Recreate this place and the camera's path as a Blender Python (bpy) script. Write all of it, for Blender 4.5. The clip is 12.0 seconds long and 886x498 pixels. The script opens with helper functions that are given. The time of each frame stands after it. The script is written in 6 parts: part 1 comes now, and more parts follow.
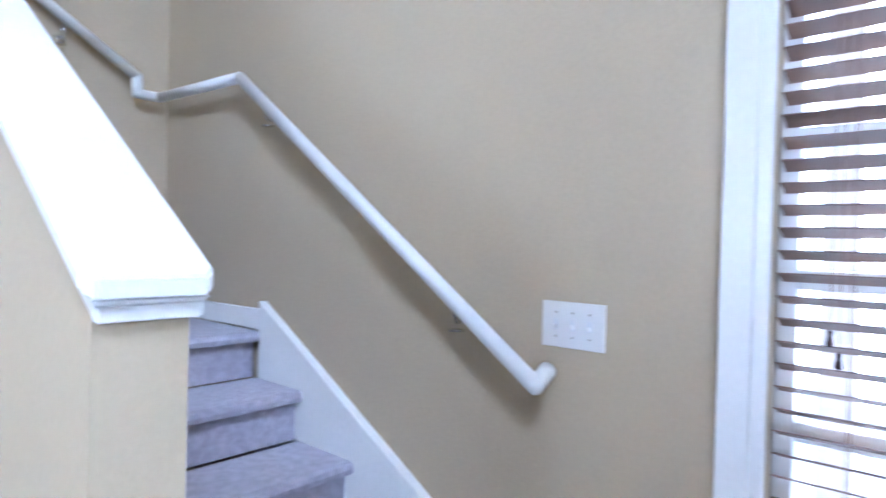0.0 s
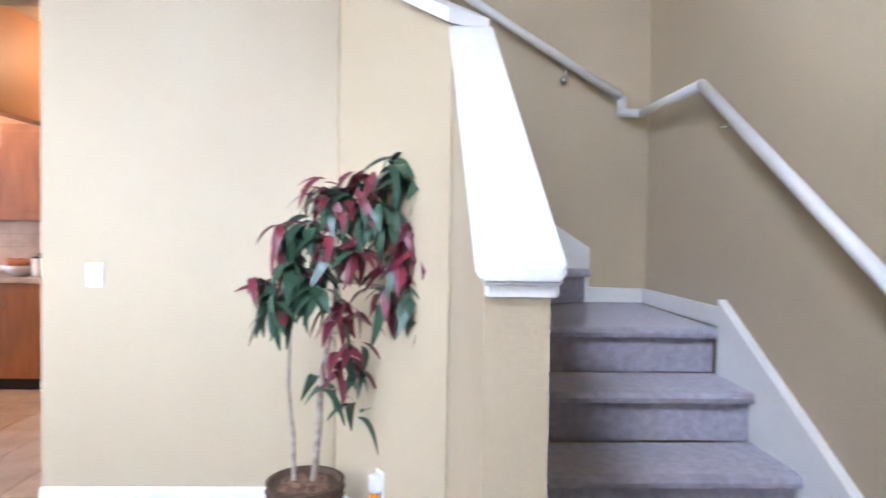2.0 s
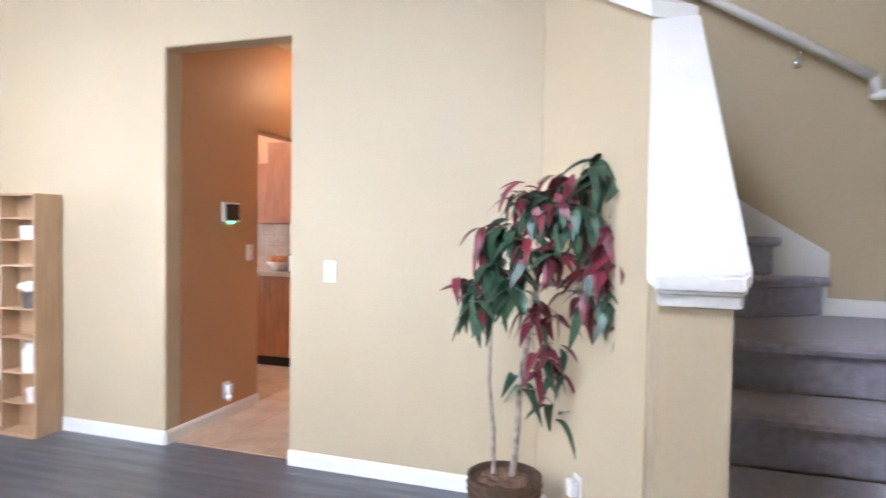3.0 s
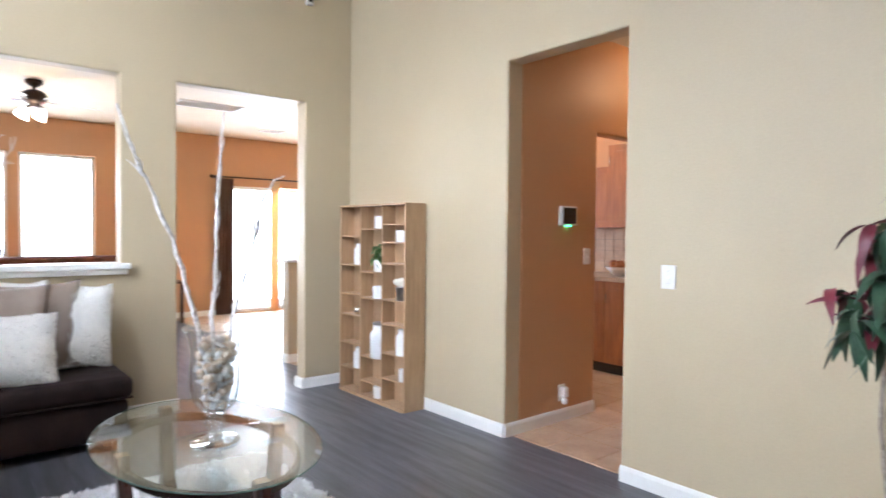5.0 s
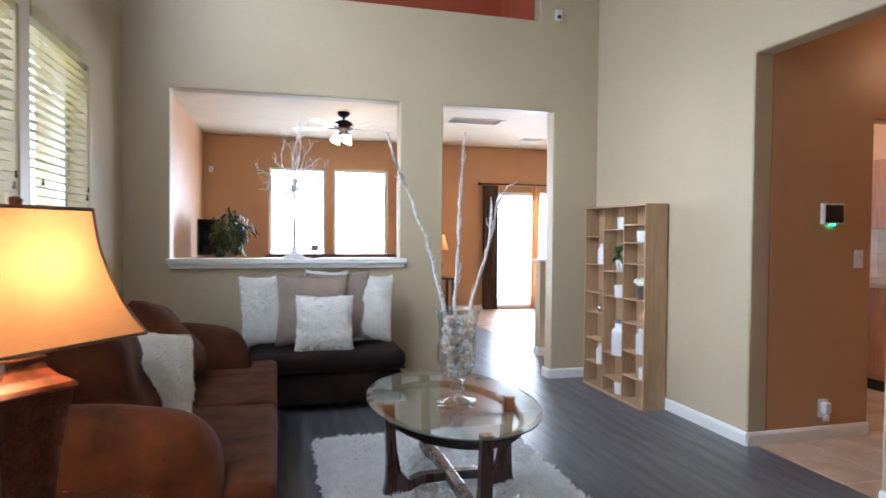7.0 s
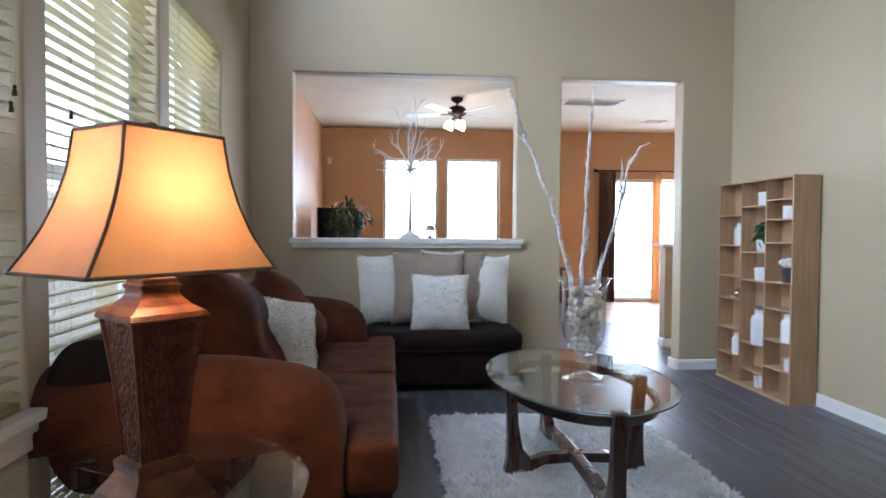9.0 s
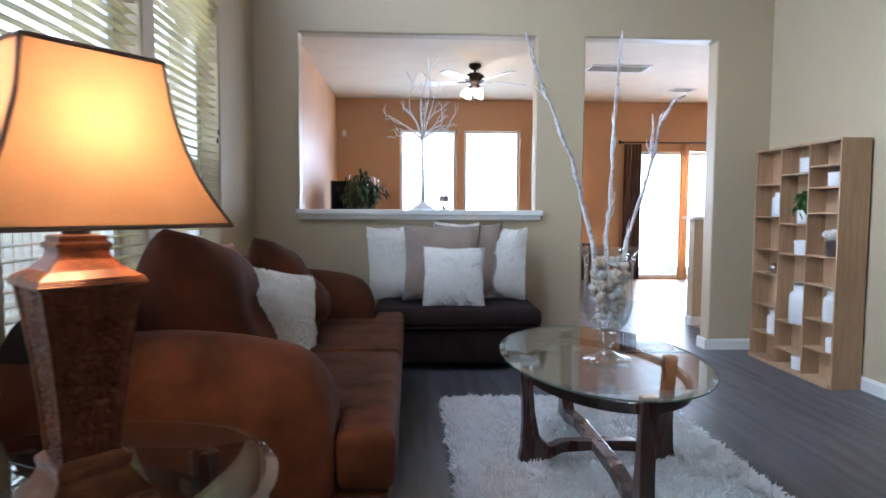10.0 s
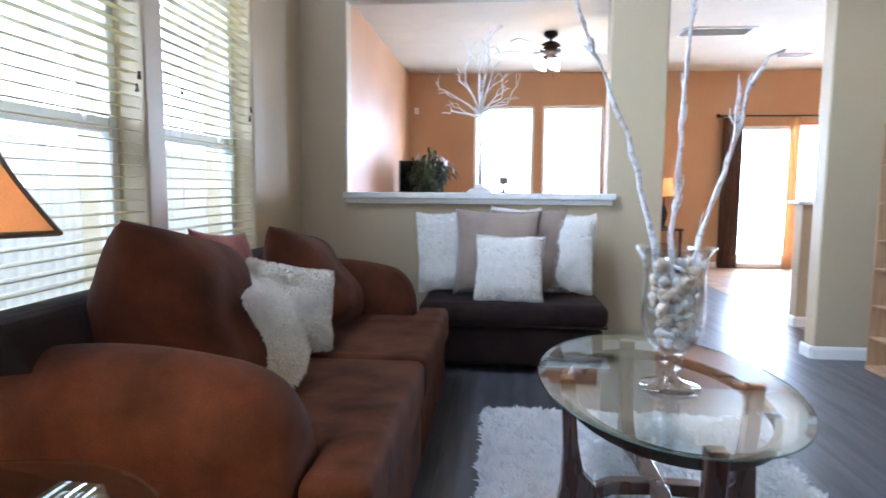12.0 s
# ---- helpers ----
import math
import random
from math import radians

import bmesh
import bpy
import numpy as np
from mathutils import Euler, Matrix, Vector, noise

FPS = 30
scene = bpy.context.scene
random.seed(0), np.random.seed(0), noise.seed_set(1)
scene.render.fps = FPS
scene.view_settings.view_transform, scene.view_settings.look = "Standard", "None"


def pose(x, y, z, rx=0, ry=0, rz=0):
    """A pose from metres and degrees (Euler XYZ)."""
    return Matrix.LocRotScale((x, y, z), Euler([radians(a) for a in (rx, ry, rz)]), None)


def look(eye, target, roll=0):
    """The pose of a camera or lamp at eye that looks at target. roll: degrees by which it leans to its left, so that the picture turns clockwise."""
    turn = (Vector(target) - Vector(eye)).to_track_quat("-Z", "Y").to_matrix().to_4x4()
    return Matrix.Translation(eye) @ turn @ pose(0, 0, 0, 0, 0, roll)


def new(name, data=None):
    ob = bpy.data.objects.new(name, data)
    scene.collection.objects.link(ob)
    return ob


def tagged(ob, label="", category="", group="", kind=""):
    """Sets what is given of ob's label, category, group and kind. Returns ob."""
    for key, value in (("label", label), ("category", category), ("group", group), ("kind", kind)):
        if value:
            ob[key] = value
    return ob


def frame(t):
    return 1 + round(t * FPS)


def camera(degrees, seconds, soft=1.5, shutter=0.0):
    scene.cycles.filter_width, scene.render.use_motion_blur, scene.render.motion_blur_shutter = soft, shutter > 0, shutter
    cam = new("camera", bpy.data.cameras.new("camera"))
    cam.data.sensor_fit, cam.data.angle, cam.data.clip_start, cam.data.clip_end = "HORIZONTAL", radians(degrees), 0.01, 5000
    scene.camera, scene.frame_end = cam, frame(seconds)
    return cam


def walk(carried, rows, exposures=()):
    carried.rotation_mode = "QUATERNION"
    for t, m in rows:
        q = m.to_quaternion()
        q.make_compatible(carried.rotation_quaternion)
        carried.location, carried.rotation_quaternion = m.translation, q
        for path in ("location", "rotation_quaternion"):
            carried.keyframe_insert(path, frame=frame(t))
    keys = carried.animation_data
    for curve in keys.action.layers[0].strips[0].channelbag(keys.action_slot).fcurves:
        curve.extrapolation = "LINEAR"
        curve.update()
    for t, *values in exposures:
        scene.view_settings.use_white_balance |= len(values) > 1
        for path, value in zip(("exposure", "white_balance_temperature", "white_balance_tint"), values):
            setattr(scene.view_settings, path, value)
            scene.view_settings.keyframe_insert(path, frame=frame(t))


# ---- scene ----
cam = camera(71.8, 12.0, shutter=0.5)
# seconds, stops, kelvin, tint
EXPOSURES = [(0, 1.07, 4600, 15.5), (1.5, 1.05, 4900, 16), (2.5, 0.88, 5450, 16.5), (3.7, 0.77, 5520, 15.5), (5.5, 0.30, 5560, 12), (7.5, -0.10, 5260, 11), (9.5, -0.30, 5090, 11), (12, 0.28, 4920, 11)]
PATH = [
    (0, (-2.665, -4.418, 1.326), (-1.359, -5.932, 1.307), 1.5),
    (0.5, (-2.679, -4.458, 1.326), (-1.078, -5.656, 1.301), 1.6),
    (1, (-2.723, -4.491, 1.33), (-0.906, -5.326, 1.29), 1.9),
    (1.5, (-2.846, -4.512, 1.33), (-0.899, -4.965, 1.281), 1.4),
    (2, (-2.961, -4.564, 1.336), (-0.963, -4.638, 1.278), 0.9),
    (2.5, (-2.967, -4.622, 1.346), (-0.993, -4.311, 1.284), 1.0),
    (3, (-2.981, -4.651, 1.345), (-1.083, -4.025, 1.279), 0.9),
    (3.5, (-2.952, -4.625, 1.333), (-1.18, -3.7, 1.268), 1.1),
    (3.7, (-2.931, -4.598, 1.326), (-1.213, -3.576, 1.263), 1.0),
    (5.5, (-2.799, -4.673, 1.309), (-1.732, -2.982, 1.254), 0.6),
    (6, (-2.806, -4.787, 1.293), (-1.978, -2.968, 1.24), 0.7),
    (6.5, (-2.781, -4.92, 1.293), (-2.134, -3.028, 1.244), 0.6),
    (7, (-2.786, -5.017, 1.294), (-2.266, -3.086, 1.242), 0.5),
    (7.5, (-2.796, -5.058, 1.279), (-2.375, -3.103, 1.225), 0.5),
    (7.7, (-2.797, -5.051, 1.26), (-2.416, -3.089, 1.209), 0.5),
    (9.5, (-2.827, -4.761, 1.105), (-2.702, -2.766, 1.037), 0.3),
    (10, (-2.747, -4.621, 1.086), (-2.644, -2.628, 0.956), 0.3),
    (10.5, (-2.655, -4.479, 1.091), (-2.553, -2.487, 0.937), 0.2),
    (11, (-2.603, -4.386, 1.084), (-2.516, -2.395, 0.905), 0.2),
    (11.5, (-2.553, -4.288, 1.109), (-2.563, -2.299, 0.902), 0.1),
    (12, (-2.507, -4.202, 1.117), (-2.696, -2.221, 0.917), 0.4),
]
walk(cam, [(t, look(eye, target, roll)) for t, eye, target, roll in PATH], EXPOSURES)

# ---- light ----
world = bpy.data.worlds.new("daylight")
scene.world = world
world.use_nodes = True
wn = world.node_tree.nodes
sky = wn.new("ShaderNodeTexSky")
sky.sky_type, sky.sun_disc = "NISHITA", False
sky.sun_elevation, sky.sun_rotation = radians(50), radians(200)
world.node_tree.links.new(sky.outputs[0], wn["Background"].inputs[0])
wn["Background"].inputs[1].default_value = 0.15


def area_lamp(name, at, target, sx, sy, watts, color, spread=180):
    data = bpy.data.lights.new(name, "AREA")
    data.shape, data.size, data.size_y, data.energy, data.color = "RECTANGLE", sx, sy, watts, color
    data.spread = radians(spread)
    lamp = new(name, data)
    lamp.matrix_world = look(at, target)
    return lamp


def bulb(name, at, watts, radius, color):
    data = bpy.data.lights.new(name, "POINT")
    data.energy, data.shadow_soft_size, data.color = watts, radius, color
    lamp = new(name, data)
    lamp.location = at
    return lamp


sun_data = bpy.data.lights.new("sun", "SUN")
sun_data.energy, sun_data.angle, sun_data.color = 4.6, radians(1.0), (1.0, 0.95, 0.86)
sun = new("sun", sun_data)
sun.matrix_world = look((0, 0, 0), (-0.4, 0.6, -0.9))
DAY = (0.93, 0.96, 1.0)
WARM = (1.0, 0.68, 0.33)
area_lamp("window_daylight", (-4.22, -1.29, 1.86), (-1.5, -1.6, 0.3), 0.87, 0.98, 21, DAY, 120)
area_lamp("window_daylight", (-4.22, -2.36, 1.86), (-1.5, -2.3, 0.3), 0.87, 0.98, 21, DAY, 120)
area_lamp("window_daylight", (-4.22, -3.40, 1.86), (-3.0, -3.5, 0.9), 0.85, 0.98, 14, DAY, 70)
# two fills from assumed upper windows out of view, for rug and stairs
area_lamp("unseen_upper_fill", (-4.25, -1.84, 3.9), (-2.0, -0.6, 0.8), 1.9, 1.1, 80, DAY, 112)
area_lamp("unseen_upper_fill", (-4.25, -3.44, 3.9), (-0.9, -5.6, 0.6), 0.9, 1.1, 24, DAY, 70)
area_lamp("entry_daylight", (-2.75, -8.0, 1.6), (-2.2, 0, 1.2), 1.2, 2.2, 42, DAY)
area_lamp("den_daylight", (-2.0, 5.0, 1.6), (-2.0, 0, 1.2), 1.8, 1.3, 125, DAY)
area_lamp("patio_daylight", (1.5, 5.0, 1.1), (1.5, 0, 0.3), 1.4, 1.9, 240, DAY)
bulb("lamp_bulb", (-3.32, -3.543, 1.2), 23, 0.05, WARM)
bulb("fan_bulb", (-1.98, 2.5, 2.28), 20, 0.1, (1.0, 0.72, 0.42))
bulb("den_lamp_bulb", (-0.30, 4.45, 1.16), 5, 0.05, WARM)
# bulbs of two assumed fixtures out of view, added to warm the kitchen
bulb("unseen_kitchen_bulb", (1.55, -2.3, 2.5), 7, 0.12, (1.0, 0.60, 0.28))
bulb("unseen_kitchen_bulb", (1.45, -0.7, 2.5), 22, 0.12, (1.0, 0.60, 0.28))

# ---- materials ----


def mat(name, color, rough=0.6, var=0.12, scale=6.0, bump=0.1, grain=120.0, metal=0.0, sheen=0.0, stretch=(1, 1, 1), color2=None, spread=(0.35, 0.65), island=0.0, coat=0.0, spec=0.5, lump=0.0):
    """A principled material with variation at two scales and fine relief, at world size."""
    m = bpy.data.materials.new(name)
    m.use_nodes = True
    n, l = m.node_tree.nodes, m.node_tree.links
    b = n["Principled BSDF"]
    geo = n.new("ShaderNodeTexCoord")
    mp = n.new("ShaderNodeMapping")
    mp.inputs["Scale"].default_value = stretch
    l.new(geo.outputs["Object"], mp.inputs[0])
    big, fine = n.new("ShaderNodeTexNoise"), n.new("ShaderNodeTexNoise")
    big.inputs["Scale"].default_value, fine.inputs["Scale"].default_value = scale, grain
    big.inputs["Detail"].default_value, fine.inputs["Detail"].default_value = 4, 3
    l.new(mp.outputs[0], big.inputs[0]), l.new(mp.outputs[0], fine.inputs[0])
    ramp = n.new("ShaderNodeMapRange")
    ramp.inputs["From Min"].default_value, ramp.inputs["From Max"].default_value = spread
    l.new(big.outputs[0], ramp.inputs[0])
    mix = n.new("ShaderNodeMix")
    mix.data_type = "RGBA"
    second = color2 or tuple(c * (1 - var) for c in color)
    mix.inputs[6].default_value, mix.inputs[7].default_value = (*color, 1), (*second, 1)
    l.new(ramp.outputs[0], mix.inputs[0])
    hsv = n.new("ShaderNodeHueSaturation")
    val = n.new("ShaderNodeMapRange")
    val.inputs["From Min"].default_value, val.inputs["From Max"].default_value = 0.3, 0.7
    val.inputs["To Min"].default_value, val.inputs["To Max"].default_value = 1 - var * 0.5, 1 + var * 0.5
    l.new(fine.outputs[0], val.inputs[0])
    if island:
        info = n.new("ShaderNodeNewGeometry")
        obj = n.new("ShaderNodeObjectInfo")
        add = n.new("ShaderNodeMath")
        add.operation = "ADD"
        l.new(info.outputs["Random Per Island"], add.inputs[0]), l.new(obj.outputs["Random"], add.inputs[1])
        sway = n.new("ShaderNodeMapRange")
        sway.inputs["From Max"].default_value = 2
        sway.inputs["To Min"].default_value, sway.inputs["To Max"].default_value = 1 - island, 1 + island
        l.new(add.outputs[0], sway.inputs[0])
        mul = n.new("ShaderNodeMath")
        mul.operation = "MULTIPLY"
        l.new(val.outputs[0], mul.inputs[0]), l.new(sway.outputs[0], mul.inputs[1])
        l.new(mul.outputs[0], hsv.inputs["Value"])
    else:
        l.new(val.outputs[0], hsv.inputs["Value"])
    l.new(mix.outputs[2], hsv.inputs["Color"])
    l.new(hsv.outputs[0], b.inputs["Base Color"])
    rr = n.new("ShaderNodeMapRange")
    rr.inputs["To Min"].default_value, rr.inputs["To Max"].default_value = max(rough - 0.08, 0.02), min(rough + 0.08, 1)
    l.new(big.outputs[0], rr.inputs[0]), l.new(rr.outputs[0], b.inputs["Roughness"])
    b.inputs["Metallic"].default_value = metal
    b.inputs["Coat Weight"].default_value = coat
    b.inputs["Specular IOR Level"].default_value = spec
    if sheen:
        b.inputs["Sheen Weight"].default_value = sheen
        b.inputs["Sheen Roughness"].default_value = 0.4
    if bump:
        bp = n.new("ShaderNodeBump")
        bp.inputs["Strength"].default_value, bp.inputs["Distance"].default_value = bump, 0.004
        l.new(fine.outputs[0], bp.inputs["Height"]), l.new(bp.outputs[0], b.inputs["Normal"])
        if lump:
            soft = n.new("ShaderNodeBump")
            soft.inputs["Strength"].default_value, soft.inputs["Distance"].default_value = 0.6, lump
            l.new(big.outputs[0], soft.inputs["Height"]), l.new(soft.outputs[0], bp.inputs["Normal"])
    return m


def glass(name, color=(1, 1, 1), rough=0.0, ior=1.45):
    m = bpy.data.materials.new(name)
    m.use_nodes = True
    b = m.node_tree.nodes["Principled BSDF"]
    b.inputs["Base Color"].default_value = (*color, 1)
    b.inputs["Roughness"].default_value, b.inputs["IOR"].default_value = rough, ior
    b.inputs["Transmission Weight"].default_value = 1
    return m


def glow(name, color, strength):
    m = bpy.data.materials.new(name)
    m.use_nodes = True
    b = m.node_tree.nodes["Principled BSDF"]
    b.inputs["Base Color"].default_value = (*color, 1)
    b.inputs["Emission Color"].default_value = (*color, 1)
    b.inputs["Emission Strength"].default_value = strength
    return m


def sheer(name, color, share, rough=0.7):
    """Cloth or plastic that lets part of the light through."""
    m = mat(name, color, rough, 0.08, 9, 0.15, 300)
    n, l = m.node_tree.nodes, m.node_tree.links
    tr, mx = n.new("ShaderNodeBsdfTranslucent"), n.new("ShaderNodeMixShader")
    tr.inputs[0].default_value = (*color, 1)
    mx.inputs[0].default_value = share
    l.new(n["Principled BSDF"].outputs[0], mx.inputs[1]), l.new(tr.outputs[0], mx.inputs[2])
    l.new(mx.outputs[0], n["Material Output"].inputs[0])
    return m


M_WALL = mat("beige_wall_paint", (0.497, 0.409, 0.264), 0.5, 0.05, 1.3, 0.25, 90)
M_DEN = mat("orange_tan_wall_paint", (0.50, 0.28, 0.135), 0.46, 0.06, 1.3, 0.25, 90)
M_RED = mat("terracotta_wall_paint", (0.42, 0.09, 0.035), 0.6, 0.06, 1.5, 0.25, 90)
M_CEIL = mat("white_ceiling_paint", (0.78, 0.71, 0.61), 0.8, 0.05, 3, 0.5, 60)
# off-white ceiling; orange bounce from the walls is mixed into its colour
M_CEIL_BOUNCE = mat("white_ceiling_with_orange_bounce", (0.66, 0.57, 0.42), 0.8, 0.05, 3, 0.5, 60)
M_TRIM = mat("white_trim_paint", (0.80, 0.79, 0.75), 0.35, 0.04, 5, 0.08, 60)
M_PLANK = mat("grey_laminate_plank", (0.104, 0.105, 0.117), 0.33, 0.2, 2.6, 0.05, 26, stretch=(7, 0.7, 1), color2=(0.060, 0.060, 0.067), island=0.16)
M_JOINT = mat("dark_floor_joint", (0.03, 0.03, 0.03), 0.8, 0.1, 8, 0.1)
M_TILE = mat("beige_floor_tile", (0.50, 0.36, 0.24), 0.35, 0.2, 5, 0.1, 40, color2=(0.40, 0.27, 0.17), island=0.08)
M_GROUT = mat("grey_grout", (0.30, 0.24, 0.18), 0.9, 0.1, 20, 0.3, 200)
M_CARPET = mat("grey_carpet", (0.44, 0.415, 0.475), 0.95, 0.22, 34, 1.0, 240, sheen=0.35)
M_SUEDE = mat("brown_microsuede", (0.112, 0.038, 0.0178), 0.82, 0.34, 4.6, 0.35, 340, sheen=0.04, spec=0.1, color2=(0.044, 0.0155, 0.0082), spread=(0.34, 0.66), lump=0.025)
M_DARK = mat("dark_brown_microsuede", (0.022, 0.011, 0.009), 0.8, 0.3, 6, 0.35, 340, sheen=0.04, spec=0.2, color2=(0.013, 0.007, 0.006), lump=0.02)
M_CHERRY = mat("dark_cherry_wood", (0.045, 0.014, 0.009), 0.28, 0.25, 7, 0.06, 50, stretch=(3, 3, 0.4), coat=0.3)
M_OAK = mat("light_oak_veneer", (0.46, 0.30, 0.165), 0.45, 0.22, 5, 0.08, 60, stretch=(9, 9, 0.7), color2=(0.38, 0.235, 0.12))
M_CAB = mat("warm_oak_cabinet", (0.36, 0.14, 0.05), 0.35, 0.3, 5, 0.08, 60, stretch=(8, 8, 0.7))
M_WHITE = mat("white_ceramic", (0.80, 0.80, 0.79), 0.22, 0.05, 6, 0.03, 40)
M_PLASTIC = mat("white_plastic", (0.78, 0.76, 0.72), 0.35, 0.03, 6, 0.02, 60)
M_BLACK = mat("black_plastic", (0.012, 0.012, 0.013), 0.25, 0.2, 6, 0.02, 60)
M_BRONZE = mat("dark_bronze", (0.045, 0.028, 0.02), 0.4, 0.3, 9, 0.1, 90, metal=0.7)
M_CHROME = mat("satin_chrome", (0.72, 0.72, 0.72), 0.18, 0.05, 9, 0.02, 90, metal=1.0)


def thin_glass(name, tint, gloss_rough=0.0, gloss=0.07):
    """Thin clear glass: light passes straight through, and the gloss follows the angle."""
    m = bpy.data.materials.new(name)
    m.use_nodes = True
    n, l = m.node_tree.nodes, m.node_tree.links
    tr, gl, lw, mx = n.new("ShaderNodeBsdfTransparent"), n.new("ShaderNodeBsdfGlossy"), n.new("ShaderNodeLayerWeight"), n.new("ShaderNodeMixShader")
    tr.inputs[0].default_value = (*tint, 1)
    gl.inputs["Roughness"].default_value = gloss_rough
    power, share = n.new("ShaderNodeMath"), n.new("ShaderNodeMath")
    power.operation, power.inputs[1].default_value = "POWER", 3.0
    share.operation, share.inputs[1].default_value, share.inputs[2].default_value = "MULTIPLY_ADD", 0.75, gloss
    lw.inputs[0].default_value = 0.5
    l.new(lw.outputs["Facing"], power.inputs[0]), l.new(power.outputs[0], share.inputs[0])
    l.new(share.outputs[0], mx.inputs[0]), l.new(tr.outputs[0], mx.inputs[1]), l.new(gl.outputs[0], mx.inputs[2])
    l.new(mx.outputs[0], n["Material Output"].inputs[0])
    return m


M_THIN = thin_glass("clear_thin_glass", (0.97, 0.98, 0.98))
M_TABLE_THIN = thin_glass("green_tinted_table_glass", (0.92, 0.965, 0.95), 0.0, 0.065)
M_FOOT_THIN = thin_glass("clear_foot_glass", (0.95, 0.97, 0.97), 0.0, 0.14)
M_GLASS = glass("clear_glass", (0.97, 0.99, 0.98))

# ---- building helpers ----


def mesh_of(name, bm, material, smooth=False):
    me = bpy.data.meshes.new(name)
    if smooth:
        for f in bm.faces:
            f.smooth = True
    bm.to_mesh(me)
    bm.free()
    me.materials.append(material)
    return me


def part(name, bm, material, parent=None, label="", smooth=False, at=None):
    ob = new(name, mesh_of(name, bm, material, smooth))
    if parent:
        ob.parent = parent
    if at is not None:
        ob.matrix_local = at
    if label:
        tagged(ob, label)
    return ob


def thing(name, label, category, at=None, group="", kind=""):
    ob = new(name)
    if at is not None:
        ob.matrix_world = at
    return tagged(ob, label, category, group, kind)


def box(x0, y0, z0, x1, y1, z1, bevel=0.0, seg=2, bm=None):
    fresh = bmesh.new()
    bmesh.ops.create_cube(fresh, size=1, matrix=Matrix.Translation(((x0 + x1) / 2, (y0 + y1) / 2, (z0 + z1) / 2)) @ Matrix.Diagonal((abs(x1 - x0), abs(y1 - y0), abs(z1 - z0), 1)))
    if bevel:
        bmesh.ops.bevel(fresh, geom=fresh.edges[:], offset=bevel, segments=seg, affect="EDGES", profile=0.5)
    return join(bm, fresh)


def join(bm, fresh):
    if bm is None:
        return fresh
    me = bpy.data.meshes.new("tmp")
    fresh.to_mesh(me)
    fresh.free()
    bm.from_mesh(me)
    bpy.data.meshes.remove(me)
    return bm


def lathe(profile, seg=32, bm=None, at=(0, 0, 0)):
    """A turned body from (radius, height) pairs."""
    fresh = bmesh.new()
    rings = []
    for r, z in profile:
        rings.append([fresh.verts.new((at[0] + max(r, 1e-4) * math.cos(2 * math.pi * i / seg), at[1] + max(r, 1e-4) * math.sin(2 * math.pi * i / seg), at[2] + z)) for i in range(seg)])
    for a, b in zip(rings, rings[1:]):
        for i in range(seg):
            fresh.faces.new((a[i], a[(i + 1) % seg], b[(i + 1) % seg], b[i]))
    bmesh.ops.remove_doubles(fresh, verts=fresh.verts[:], dist=2e-4)
    bmesh.ops.recalc_face_normals(fresh, faces=fresh.faces[:])
    return join(bm, fresh)


def sweep(points, radii, seg=8, bm=None, cap=True):
    """A tube along points with a radius at each."""
    fresh = bmesh.new()
    pts = [Vector(p) for p in points]
    rings, side = [], None
    for i, p in enumerate(pts):
        d = (pts[min(i + 1, len(pts) - 1)] - pts[max(i - 1, 0)]).normalized()
        if side is None:
            side = d.orthogonal().normalized()
        side = (side - d * side.dot(d)).normalized()
        up = d.cross(side)
        r = radii[i] if hasattr(radii, "__len__") else radii
        rings.append([fresh.verts.new(p + r * (math.cos(2 * math.pi * k / seg) * side + math.sin(2 * math.pi * k / seg) * up)) for k in range(seg)])
    for a, b in zip(rings, rings[1:]):
        for k in range(seg):
            fresh.faces.new((a[k], a[(k + 1) % seg], b[(k + 1) % seg], b[k]))
    if cap:
        fresh.faces.new(rings[0]), fresh.faces.new(rings[-1])
    bmesh.ops.recalc_face_normals(fresh, faces=fresh.faces[:])
    return join(bm, fresh)


def prism(outline, z0, z1, axis="z", bevel=0.0, seg=2, bm=None):
    """An outline of (a, b) pairs drawn out along an axis from z0 to z1: z (x, y), x (y, z) or y (x, z)."""
    fresh = bmesh.new()

    def put(a, b, h):
        return {"z": (a, b, h), "x": (h, a, b), "y": (a, h, b)}[axis]

    low = [fresh.verts.new(put(a, b, z0)) for a, b in outline]
    top = [fresh.verts.new(put(a, b, z1)) for a, b in outline]
    n = len(outline)
    fresh.faces.new(low), fresh.faces.new(top)
    for i in range(n):
        fresh.faces.new((low[i], low[(i + 1) % n], top[(i + 1) % n], top[i]))
    bmesh.ops.recalc_face_normals(fresh, faces=fresh.faces[:])
    if bevel:
        bmesh.ops.bevel(fresh, geom=fresh.edges[:], offset=bevel, segments=seg, affect="EDGES", profile=0.5)
    return join(bm, fresh)


